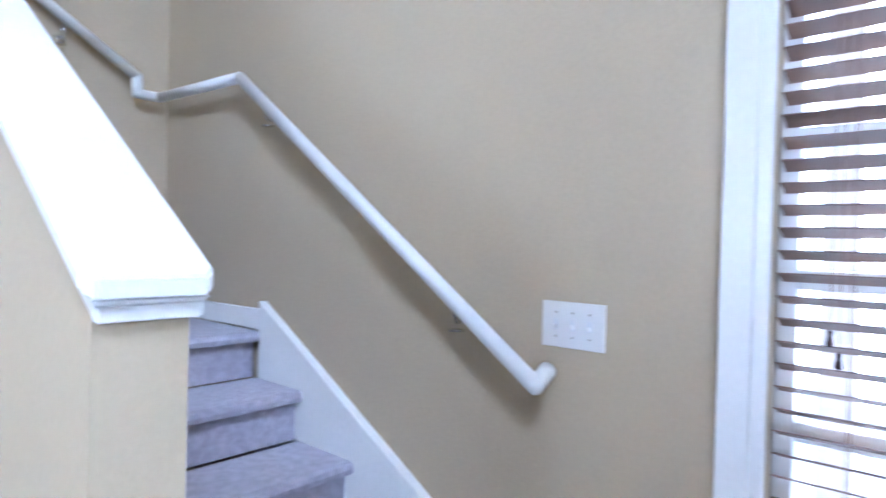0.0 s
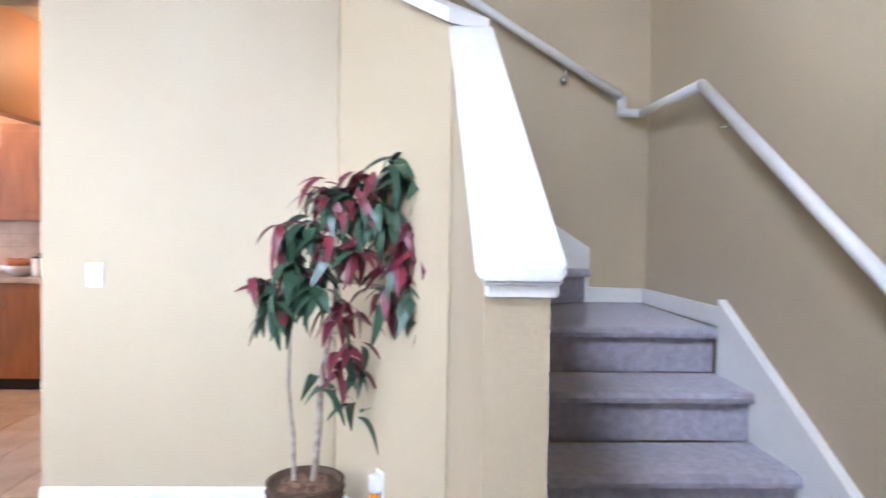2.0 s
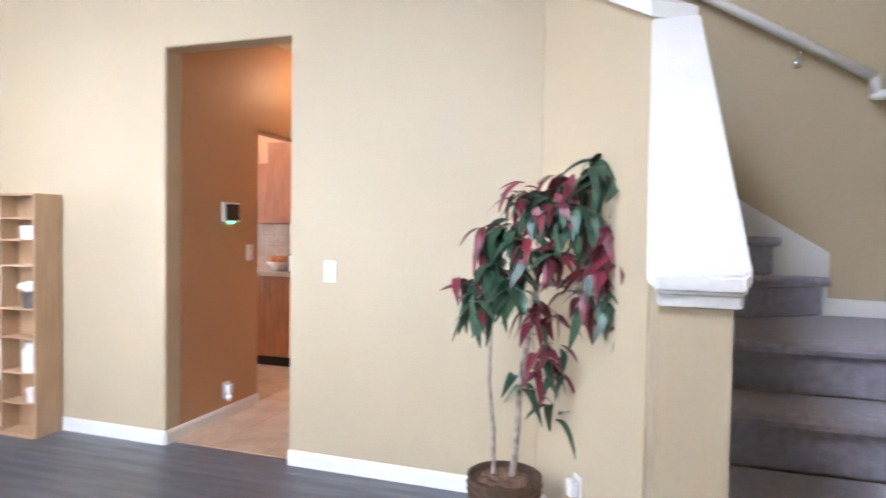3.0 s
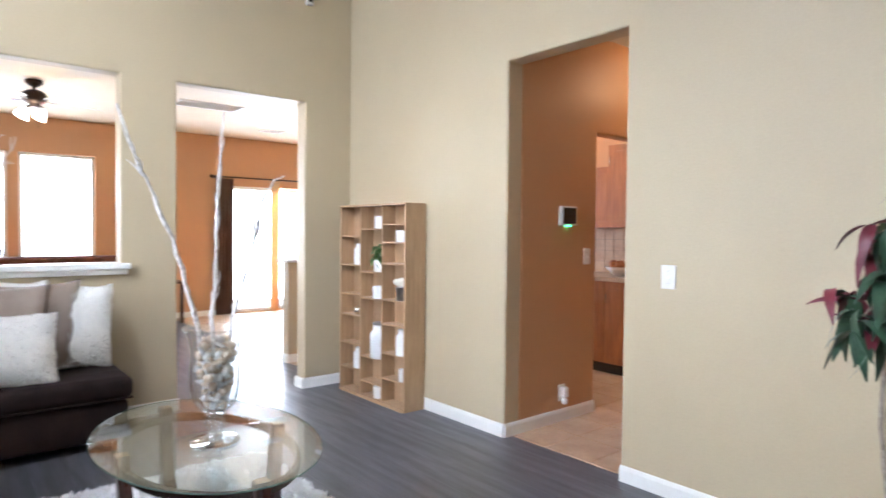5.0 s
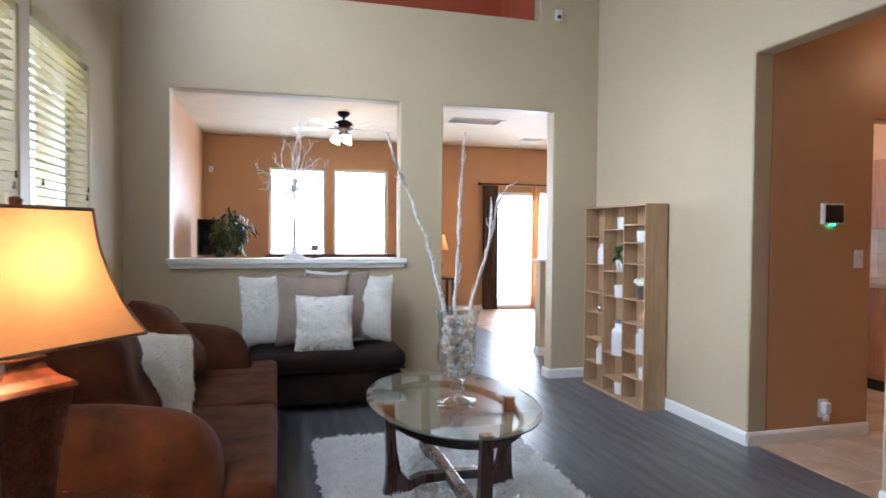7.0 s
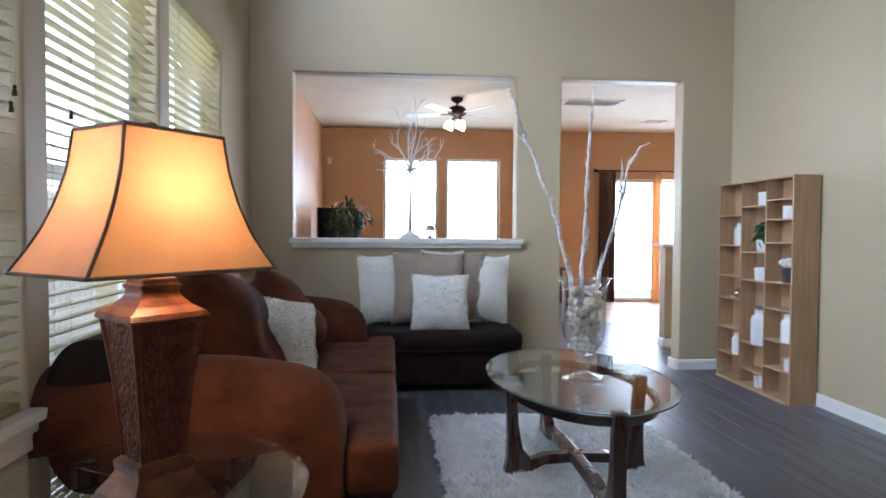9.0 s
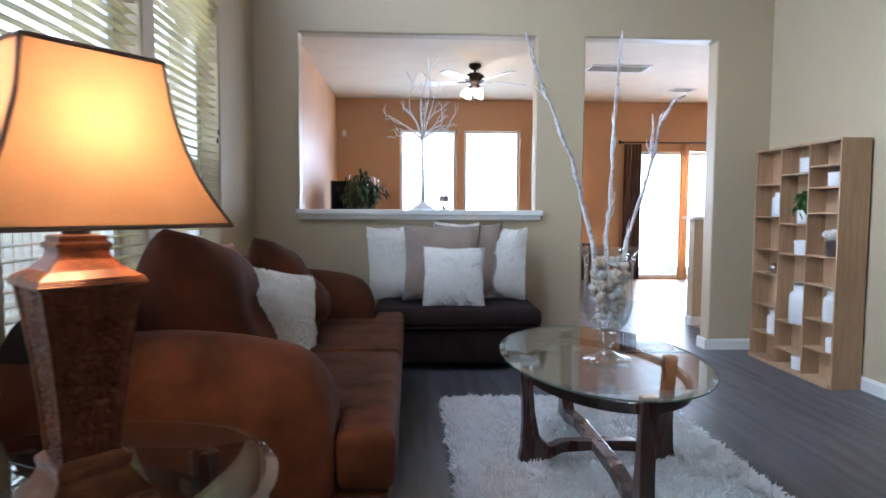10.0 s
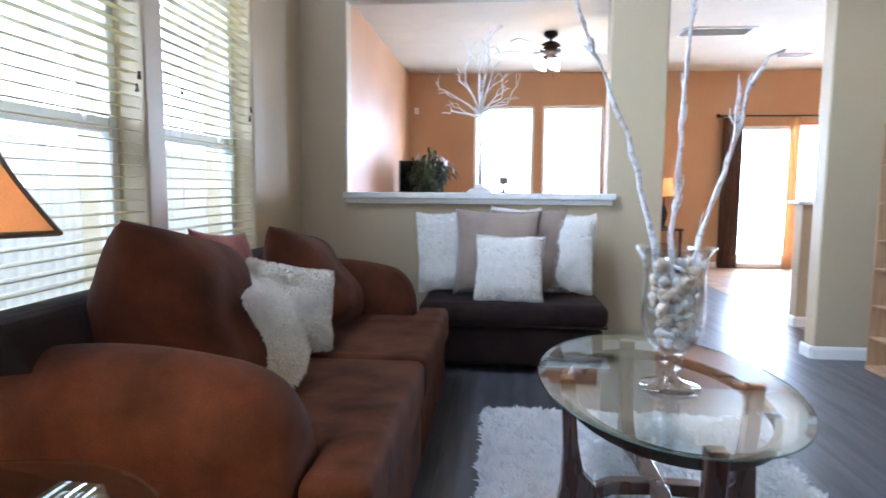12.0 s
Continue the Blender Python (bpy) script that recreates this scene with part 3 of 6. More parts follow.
def blind(at, width, z0, z1, tilt, label, cloth, drops, group="blinds"):
    """A slatted blind hanging across local y, facing local +x."""
    b = thing("window_blind", label, "blind", at, group)
    part("headrail", box(-0.03, 0.004, z1 - 0.045, 0.03, width - 0.004, z1, 0.003), cloth, b)
    part("valance", box(0.034, -0.015, z1 - 0.07, 0.042, width + 0.015, z1 + 0.006, 0.003), cloth, b)
    slat = bmesh.new()
    for i in range(5):
        a = -0.025 + i * 0.0125
        zz = 0.0022 * (1 - (a / 0.025) ** 2)
        for y in (0.006, width - 0.006):
            slat.verts.new((a, y, zz)), slat.verts.new((a, y, zz - 0.0025))
    slat.verts.ensure_lookup_table()
    v = slat.verts
    for i in range(4):
        p, q = 4 * i, 4 * i + 4
        slat.faces.new((v[p], v[q], v[q + 2], v[p + 2])), slat.faces.new((v[p + 1], v[q + 1], v[q + 3], v[p + 3]))
        slat.faces.new((v[p], v[q], v[q + 1], v[p + 1])), slat.faces.new((v[p + 2], v[q + 2], v[q + 3], v[p + 3]))
    for p in (0, 16):
        slat.faces.new((v[p], v[p + 2], v[p + 3], v[p + 1]))
    bmesh.ops.recalc_face_normals(slat, faces=slat.faces[:])
    shared = mesh_of("slat", slat, cloth)
    rng = random.Random(int(width * 1000))
    z = z0 + 0.05
    while z < z1 - 0.06:
        ob = new("slat", shared)
        ob.parent = b
        ob.matrix_local = pose(0, 0, z, 0, tilt + rng.uniform(-1.5, 1.5), 0)
        z += 0.0445
    part("bottom_rail", box(-0.026, 0.006, z0, 0.026, width - 0.006, z0 + 0.02, 0.004), cloth, b)
    for y in (0.13, width - 0.13):
        part("ladder_cord", sweep([(0.027, y, z0 + 0.02), (0.027, y, z1 - 0.05)], 0.0012, 5), cloth, b)
        part("ladder_cord", sweep([(-0.027, y, z0 + 0.02), (-0.027, y, z1 - 0.05)], 0.0012, 5), cloth, b)
    for y, drop in drops:
        bm = sweep([(0.036, y, z1 - 0.07), (0.036, y, z1 - drop)], 0.0012, 5)
        part("pull_cord", bm, cloth, b)
        part("tassel", lathe([(0.002, 0.03), (0.006, 0.026), (0.005, 0.018), (0.008, 0.004), (0.007, -0.002), (0, -0.003)], 10, None, (0.036, y, z1 - drop - 0.04)), M_CHERRY, b, "dark wooden cord tassel", True)
    return b


for y0, y1 in (W_A, W_B, W_C):
    blind(pose(XL - 0.035, y0 + 0.01, 0), y1 - y0 - 0.02, WIN_Z0 + 0.01, WIN_Z1 - 0.006, 5, "cream slatted window blind, slats nearly open", M_SLAT, ((y1 - y0 - 0.05, 0.79), (y1 - y0 - 0.068, 0.84), (0.13, 0.80)))

# upper windows never in view, added as openings for the two fills
for nm, y0, y1 in (("window_7_unseen", -2.83, -0.85), ("window_8", *W_C)):
    up = tagged(new(nm), "white framed upper window out of view, added to light the tall room", "window", kind="structure")
    xo = XL - 0.27
    for b in ((xo, y0, 3.3, xo + 0.06, y0 + 0.05, 4.5), (xo, y1 - 0.05, 3.3, xo + 0.06, y1, 4.5), (xo, y0 + 0.05, 3.3, xo + 0.06, y1 - 0.05, 3.35), (xo, y0 + 0.05, 4.45, xo + 0.06, y1 - 0.05, 4.5)):
        part("window_frame", box(*b, 0.004), M_VINYL, up)
    part("pane", box(xo + 0.02, y0 + 0.05, 3.35, xo + 0.024, y1 - 0.05, 4.45), M_GLASS, up).visible_shadow = False

# entry window in the stair wall, with casing
entry = tagged(new("window_4"), "white framed entry sidelight window with wide casing", "window", kind="structure")
EX0, EX1, EZ0, EZ1 = -3.15, -2.36, 0.06, 2.12
for b in ((EX1 - 0.005, YF, EZ0 - 0.06, EX1 + 0.085, YF + 0.02, EZ1 + 0.09), (EX0 - 0.085, YF, EZ0 - 0.06, EX0 + 0.005, YF + 0.02, EZ1 + 0.09), (EX0 + 0.005, YF, EZ1 - 0.005, EX1 - 0.005, YF + 0.02, EZ1 + 0.09)):
    bm = box(*b, 0.004)
    part("casing", bm, M_TRIM, entry)
part("casing_bead", box(EX1 + 0.02, YF + 0.02, EZ0 - 0.06, EX1 + 0.085, YF + 0.032, EZ1 + 0.09, 0.005), M_TRIM, entry)
for b in ((EX0, YF - 0.12, EZ0, EX0 + 0.04, YF - 0.06, EZ1), (EX1 - 0.04, YF - 0.12, EZ0, EX1, YF - 0.06, EZ1), (EX0 + 0.04, YF - 0.12, EZ0, EX1 - 0.04, YF - 0.06, EZ0 + 0.05), (EX0 + 0.04, YF - 0.12, EZ1 - 0.05, EX1 - 0.04, YF - 0.06, EZ1), (EX0 + 0.04, YF - 0.115, 1.54, EX1 - 0.04, YF - 0.065, 1.58), (EX0 + 0.04, YF - 0.115, 1.25, EX1 - 0.04, YF - 0.065, 1.29), (EX0 + 0.04, YF - 0.115, 0.94, EX1 - 0.04, YF - 0.065, 0.98)):
    part("window_frame", box(*b, 0.003), M_VINYL, entry)
part("pane", box(EX0 + 0.04, YF - 0.1, EZ0 + 0.05, EX1 - 0.04, YF - 0.096, EZ1 - 0.05), M_GLASS, entry).visible_shadow = False
blind(pose(EX1 - 0.01, YF - 0.02, 0, 0, 0, 90), EX1 - EX0 - 0.02, EZ0 + 0.01, EZ1 - 0.006, -20, "brown slatted blind in the entry window, slats half open", M_SLAT_BROWN, ((0.10, 0.92), (0.115, 0.96)))
M_POST = mat("pale_lilac_porch_paint", (0.52, 0.48, 0.53), 0.7, 0.1, 4, 0.2, 50)
tagged(part("porch_post", box(-2.31, YF - 1.9, -0.2, -2.17, YF - 1.76, 3.2, 0.01), M_POST), "pale painted porch post outside the entry", "post")


# den windows and patio door
def den_window(name, x0, x1):
    w = tagged(new(name), "white framed den window full of daylight", "window", kind="structure")
    y = DEN_Y + 0.05
    for b in ((x0, y, 0.8, x0 + 0.04, y + 0.05, 2.287), (x1 - 0.04, y, 0.8, x1, y + 0.05, 2.287), (x0 + 0.04, y, 0.8, x1 - 0.04, y + 0.05, 0.84), (x0 + 0.04, y, 2.25, x1 - 0.04, y + 0.05, 2.287)):
        part("window_frame", box(*b, 0.003), M_VINYL, w)
    part("pane", box(x0 + 0.04, y + 0.02, 0.84, x1 - 0.04, y + 0.024, 2.25), M_GLASS, w).visible_shadow = False
    part("window_sill", box(x0 - 0.03, DEN_Y - 0.03, 0.77, x1 + 0.03, DEN_Y + 0.05, 0.802, 0.004), M_TRIM, w)


den_window("window_5", -2.923, -2.065)
den_window("window_6", -1.94, -1.084)
patio = tagged(new("door_1"), "white framed sliding glass patio door in daylight", "door", kind="structure")
for x0, x1 in ((0.80, 1.6), (1.55, 2.35)):
    y = DEN_Y + (0.03 if x0 < 1 else 0.075)
    leaf = part("door_leaf", box(x0, y, 0.022, x0 + 0.04, y + 0.04, 2.0, 0.003), M_VINYL, patio)
    for b in ((x1 - 0.04, y, 0.022, x1, y + 0.04, 2.0), (x0 + 0.04, y, 0.022, x1 - 0.04, y + 0.04, 0.07), (x0 + 0.04, y, 1.95, x1 - 0.04, y + 0.04, 2.0)):
        part("frame", box(*b, 0.003), M_VINYL, leaf)
    part("pane", box(x0 + 0.04, y + 0.018, 0.07, x1 - 0.04, y + 0.022, 1.95), M_GLASS, leaf).visible_shadow = False

# ---- soft furniture ----
M_FUR = mat("cream_faux_fur", (0.94, 0.92, 0.87), 0.9, 0.05, 30, 0.6, 150, lump=0.01)
M_SHAG = sheer("white_shag_pile", (0.94, 0.94, 0.95), 0.3, 0.85)
M_TAUPE = mat("taupe_cushion_cloth", (0.30, 0.235, 0.185), 0.9, 0.18, 8, 0.7, 420, sheen=0.3)
M_REDCLOTH = mat("rust_red_cloth", (0.22, 0.035, 0.018), 0.85, 0.2, 8, 0.4, 320, sheen=0.3)


def pillow_mesh(w, h, t, n=20, sag=0.0, seed=0, pinch=0.09, blunt=0.0):
    """A stuffed cushion: w by h, t thick, with drawn-in edges and pointed corners."""
    bm = bmesh.new()
    sheets = []
    for s in (1, -1):
        grid = []
        for i in range(n + 1):
            row = []
            for j in range(n + 1):
                u, v = 2 * i / n - 1, 2 * j / n - 1
                u, v = math.sin(u * math.pi / 2) * 0.35 + u * 0.65, math.sin(v * math.pi / 2) * 0.35 + v * 0.65
                x = w / 2 * u * (1 - pinch * (1 - v * v))
                z = h / 2 * v * (1 - pinch * (1 - u * u))
                x, z = x * (1 - blunt * (u * v) ** 2), z * (1 - blunt * (u * v) ** 2)
                d = t / 2 * (max(0, (1 - u ** 4) * (1 - v ** 4))) ** 0.55
                d *= 1 + 0.16 * noise.noise(Vector((u * 1.6 + seed, v * 1.6, s * 3 + seed)))
                d *= 1 + sag * (-v)
                row.append(bm.verts.new((x, s * d, z)))
            grid.append(row)
        for i in range(n):
            for j in range(n):
                bm.faces.new((grid[i][j], grid[i + 1][j], grid[i + 1][j + 1], grid[i][j + 1]))
        sheets.append(grid)
    bmesh.ops.remove_doubles(bm, verts=bm.verts[:], dist=1e-4)
    bmesh.ops.recalc_face_normals(bm, faces=bm.faces[:])
    if sum(f.normal.dot(f.calc_center_median()) for f in bm.faces) < 0:
        bmesh.ops.reverse_faces(bm, faces=bm.faces[:])
    bm.normal_update()
    return bm


def strands(source, count, length, width, seed, droop=0.4, spread=0.7):
    """Short curved blades of pile that stand on the faces of source."""
    rng = random.Random(seed)
    faces = [f for f in source.faces]
    areas = np.cumsum([f.calc_area() for f in faces])
    verts, polys = [], []
    for _ in range(count):
        f = faces[int(np.searchsorted(areas, rng.random() * areas[-1]))]
        vs = f.verts
        a, b = rng.random(), rng.random()
        p = vs[0].co.lerp(vs[1].co, a).lerp(vs[min(3, len(vs) - 1)].co.lerp(vs[2].co, a), b)
        clump = Vector((noise.noise(p * 23), noise.noise(p * 23 + Vector((7, 1, 3))), noise.noise(p * 23 + Vector((2, 9, 4)))))
        d = (f.normal + spread * (clump + 0.5 * Vector((rng.uniform(-1, 1), rng.uniform(-1, 1), rng.uniform(-1, 1))))).normalized()
        side = d.cross(Vector((rng.uniform(-1, 1), rng.uniform(-1, 1), rng.uniform(-1, 1)))).normalized() * width / 2
        L = length * rng.uniform(0.6, 1.2)
        mid = p + d * L * 0.55
        tip = p + d * L + Vector((0, 0, -droop * L)) + clump * L * 0.3
        i = len(verts)
        verts += [p - side, p + side, mid + side, mid - side, tip]
        polys += [(i, i + 1, i + 2, i + 3), (i + 3, i + 2, i + 4)]
    me = bpy.data.meshes.new("pile")
    me.from_pydata([tuple(v) for v in verts], [], polys)
    return me


def cushion(name, label, w, h, t, at, material, fur=0, group="", seed=0, sag=0.15, tag=None):
    c = thing(name, label, "pillow", at, group)
    bm = pillow_mesh(w, h, t, 20, sag, seed)
    if fur:
        for v in bm.verts:
            v.co *= 1 + 0.035 * noise.noise(v.co * 14 + Vector((seed, 0, 0)))
            v.co.y += 0.010 * noise.noise(v.co * 24 + Vector((0, seed, 0)))
        bm.normal_update()
        me = strands(bm, int(fur * 2.0), 0.015, 0.0040, seed + 1, 0.3, 0.45)
        me.materials.append(material)
        ob = new("fur", me)
        ob.parent = c
    part("cover", bm, material, c, smooth=True)
    return c


def rounded(points, r, n=4):
    """Rounds the corners of an outline."""
    out = []
    k = len(points)
    for i in range(k):
        p, a, b = Vector(points[i]), Vector(points[i - 1]), Vector(points[(i + 1) % k])
        u, v = (a - p).normalized(), (b - p).normalized()
        rr = min(r, (a - p).length / 2.2, (b - p).length / 2.2)
        for j in range(n + 1):
            s = j / n
            out.append(tuple(p + u * rr * (1 - s) ** 2 + v * rr * s ** 2))
    return out


def t_cushion(ya, yb, near):
    """A seat cushion with an ear that wraps round the front of the arm."""
    bm = bmesh.new()
    ear = ya - 0.24 if near else yb + 0.24
    inner = ya - 0.02 if near else yb + 0.02
    outer = yb if near else ya
    xs = (-3.60, -2.965, -2.79)
    v = [[bm.verts.new((x, y, 0.275)) for y in (outer, inner)] for x in xs]
    e = [bm.verts.new((x, ear, 0.275)) for x in xs[1:]]
    faces = [bm.faces.new((v[0][0], v[1][0], v[1][1], v[0][1])), bm.faces.new((v[1][0], v[2][0], v[2][1], v[1][1])), bm.faces.new((v[1][1], v[2][1], e[1], e[0]))]
    res = bmesh.ops.extrude_face_region(bm, geom=faces)
    for g in res["geom"]:
        if isinstance(g, bmesh.types.BMVert):
            g.co.z = 0.455
    bmesh.ops.recalc_face_normals(bm, faces=bm.faces[:])
    sharp = [g for g in bm.edges if len(g.link_faces) == 2 and g.calc_face_angle() > 0.5]
    bmesh.ops.bevel(bm, geom=sharp, offset=0.04, segments=4, affect="EDGES", profile=0.55)
    return bm


def sofa():
    s = thing("sofa", "brown microsuede two-seat sofa with rolled arms", "sofa")
    y0, y1 = -2.97, -0.80
    part("base", box(-3.84, y0 + 0.03, 0.05, -2.86, y1 - 0.03, 0.27, 0.03, 3), M_SUEDE, s, smooth=True)
    back = rounded([(-3.86, 0.06), (-3.56, 0.06), (-3.58, 0.70), (-3.66, 0.80), (-3.80, 0.80), (-3.87, 0.70)], 0.06)
    # backrest is set darker than the rest of the sofa, in the bench's brown
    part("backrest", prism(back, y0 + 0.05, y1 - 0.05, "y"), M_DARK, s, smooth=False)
    for ya, yb in ((y0, y0 + 0.29), (y1 - 0.29, y1)):
        bm = bmesh.new()
        rings = []
        for i in range(37):
            q = min(1, i / 25 * 0.82 / 0.8) if i <= 20 else 0.82 + 0.18 * math.sin((i - 20) / 16 * math.pi / 2)
            x = -3.897 + q * 0.93
            top = 0.672 + 0.063 * math.sin(min(1, q / 0.85) * math.pi * 0.85) - 0.01 * q
            bulge = 1.0
            if q < 0.2:
                top += 0.035 * (1 - q / 0.2) ** 2
            if q > 0.82:
                e = (q - 0.82) / 0.18
                top -= 0.19 * (1 - math.sqrt(max(0, 1 - e * e)))
                bulge = 1 - 0.35 * (1 - math.sqrt(max(0, 1 - e * e)))
            c, hw = (ya + yb) / 2, (yb - ya) / 2 * bulge
            ring = [(c - hw * 0.92, 0.06)]
            for k in range(13):
                a = math.pi * k / 12
                ring.append((c - hw * math.cos(a) * (1 if k not in (0, 12) else 1), top - 0.19 + 0.19 * math.sin(a) ** 0.85))
            ring.append((c + hw * 0.92, 0.06))
            rings.append([bm.verts.new((x, yy, zz)) for yy, zz in ring])
        for p, r in zip(rings, rings[1:]):
            for k in range(len(p) - 1):
                bm.faces.new((p[k], p[k + 1], r[k + 1], r[k]))
        bm.faces.new(rings[0]), bm.faces.new(rings[-1])
        bmesh.ops.recalc_face_normals(bm, faces=bm.faces[:])
        part("arm", bm, M_SUEDE, s, smooth=True)
    mid = -1.90
    for ya, yb, near in ((y0 + 0.29, mid - 0.004, True), (mid + 0.004, y1 - 0.29, False)):
        if near:
            out = [(-3.60, ya - 0.03), (-2.965, ya - 0.03), (-2.965, ya - 0.24), (-2.80, ya - 0.24), (-2.79, yb), (-3.60, yb)]
        else:
            out = [(-3.60, ya), (-2.79, ya), (-2.80, yb + 0.24), (-2.965, yb + 0.24), (-2.965, yb + 0.03), (-3.60, yb + 0.03)]
        part("seat_cushion", t_cushion(ya, yb, near), M_SUEDE, s, smooth=True)
        part("front_panel", prism(rounded([(p[0] - 0.012 if p[0] > -3 else p[0], p[1]) for p in out], 0.03, 3), 0.05, 0.272, "z"), M_SUEDE, s)
    for x in (-3.75, -2.9):
        for y in (y0 + 0.1, y1 - 0.1):
            part("foot", lathe([(0, 0), (0.028, 0), (0.034, 0.055), (0, 0.055)], 14, None, (x, y, 0)), M_CHERRY, s)
    part("back_cushion", pillow_mesh(0.57, 0.59, 0.40, 24, 0.30, 3, 0.035, 0.05), M_SUEDE, s, smooth=True, at=pose(-3.485, -2.44, 0.692, -6, 13, 84))
    part("back_cushion", pillow_mesh(0.74, 0.54, 0.34, 24, 0.40, 8, 0.08, 0.04), M_SUEDE, s, smooth=True, at=pose(-3.42, -1.36, 0.655, -20, 9, 92))
    return s


sofa()
cushion("throw_pillow", "rust red cloth throw pillow against the sofa back", 0.42, 0.44, 0.12, pose(-3.54, -1.97, 0.735, -14, 6, 86), M_REDCLOTH, seed=12)
cushion("fur_pillow", "cream faux fur pillow leaning on the sofa cushions", 0.30, 0.36, 0.17, pose(-3.268, -2.26, 0.632, -16, 0, 108), M_FUR, 5200, "fur pillows", 21)
cushion("fur_pillow", "cream faux fur pillow lying back on the sofa cushions", 0.38, 0.35, 0.15, pose(-3.35, -1.86, 0.642, -24, 12, 38), M_FUR, 5600, "fur pillows", 27)


def ottoman():
    o = thing("ottoman", "dark brown upholstered bench below the pass-through", "ottoman")
    part("body", box(-3.0, -0.59, 0.05, -1.895, -0.05, 0.285, 0.03, 3), M_DARK, o, smooth=True)
    top = box(-3.0, -0.615, 0.29, -1.87, -0.04, 0.43, 0.05, 4)
    part("seat", top, M_DARK, o, smooth=True)
    part("piping", sweep([(-2.99, -0.607, 0.30), (-1.88, -0.607, 0.30), (-1.875, -0.06, 0.30)], 0.006, 8), M_DARK, o)
    for x in (-2.9, -2.0):
        for y in (-0.5, -0.12):
            part("foot", lathe([(0, 0), (0.025, 0), (0.03, 0.055), (0, 0.055)], 12, None, (x, y, 0)), M_CHERRY, o)


ottoman()
cushion("fur_pillow", "cream faux fur pillow standing on the dark bench", 0.30, 0.53, 0.13, pose(-2.905, -0.20, 0.70, -10, -3, 3), M_FUR, 5200, "bench fur pillows", 31)
cushion("fur_pillow", "cream faux fur pillow standing on the dark bench", 0.30, 0.53, 0.13, pose(-2.06, -0.19, 0.70, -10, 3, -3), M_FUR, 5200, "bench fur pillows", 35)
cushion("taupe_pillow", "large taupe cloth pillow standing on the dark bench", 0.56, 0.56, 0.15, pose(-2.53, -0.27, 0.705, -12, 1, 1), M_TAUPE, seed=41)
cushion("taupe_pillow", "second taupe cloth pillow behind the fur pillows", 0.50, 0.56, 0.13, pose(-2.32, -0.19, 0.707, -8, -2, -2), M_TAUPE, seed=44)
cushion("fur_pillow", "cream faux fur pillow hidden behind the taupe pillows", 0.34, 0.52, 0.09, pose(-2.42, -0.075, 0.735, -4, 2, 0), M_FUR, 4200, "bench fur pillows", 38)
cushion("fur_pillow", "small square cream faux fur pillow before the taupe ones", 0.42, 0.42, 0.15, pose(-2.455, -0.44, 0.622, -16, 1, -2), M_FUR, 6000, "bench fur pillows", 51)


def rug():
    r = thing("rug", "white shag rug under the coffee table", "rug")
    bm = bmesh.new()
    n = 46
    x0, x1, y0, y1 = -2.57, -1.36, -3.05, -1.26
    grid = []
    for i in range(n + 1):
        row = []
        for j in range(n + 1):
            u, v = i / n, j / n
            x, y = x0 + (x1 - x0) * u, y0 + (y1 - y0) * v
            wob = 0.025 * noise.noise(Vector((x * 9, y * 9, 2)))
            if i in (0, n):
                x += wob
            if j in (0, n):
                y += wob
            edge = min(i, j, n - i, n - j)
            row.append(bm.verts.new((x, y, 0.006 if edge == 0 else 0.016 + 0.012 * noise.noise(Vector((x * 14, y * 14, 0))))))
        grid.append(row)
    for i in range(n):
        for j in range(n):
            bm.faces.new((grid[i][j], grid[i + 1][j], grid[i + 1][j + 1], grid[i][j + 1]))
    bmesh.ops.recalc_face_normals(bm, faces=bm.faces[:])
    me = strands(bm, 42000, 0.046, 0.012, 77, 0.2, 0.8)
    me.materials.append(M_SHAG)
    pile = new("shag_surface", me)
    pile.parent = r
    tagged(pile, "long white curled shag pile", kind="stuff")
    part("backing", bm, M_SHAG, r)


rug()

# ---- tables, lamp, vase ----
TX, TY, TZ = -1.965, -2.13, 0.49


def oval(a, b, n=56):
    return [(a * math.cos(2 * math.pi * i / n), b * math.sin(2 * math.pi * i / n)) for i in range(n)]


def oval_band(a, b, t, z0, z1, n=56):
    bm = bmesh.new()
    rings = [[bm.verts.new((x, y, z)) for x, y in oval(a - d, b - d, n)] for d, z in ((0, z0), (0, z1), (t, z1), (t, z0))]
    for p in range(4):
        q = rings[(p + 1) % 4]
        for i in range(n):
            bm.faces.new((rings[p][i], rings[p][(i + 1) % n], q[(i + 1) % n], q[i]))
    bmesh.ops.recalc_face_normals(bm, faces=bm.faces[:])
    return bm


def glass_top(a, b, z0, z1, bevel, n=72):
    """An oval glass sheet with a wide ground bevel round its upper edge."""
    bm = bmesh.new()
    rings = [[bm.verts.new((x, y, z)) for x, y in oval(a - d, b - d, n)] for d, z in ((0.003, z0), (0, z0 + 0.002), (0, z0 + 0.006), (bevel, z1))]
    for p, q in zip(rings, rings[1:]):
        for i in range(n):
            bm.faces.new((p[i], p[(i + 1) % n], q[(i + 1) % n], q[i]))
    bm.faces.new(rings[0]), bm.faces.new(rings[-1])
    bmesh.ops.recalc_face_normals(bm, faces=bm.faces[:])
    return bm


def leg_profile(R, H):
    return [(R, H), (R - 0.012, 0.34), (R - 0.018, 0.2), (R - 0.014, 0.08), (R + 0.004, 0.0), (R - 0.085, 0.0), (R - 0.11, 0.022), (R * 0.45, 0.062), (0, 0.07),
            (0, 0.112), (R * 0.45, 0.108), (R - 0.13, 0.086), (R - 0.088, 0.13), (R - 0.066, 0.24), (R - 0.056, 0.36), (R - 0.052, H)]


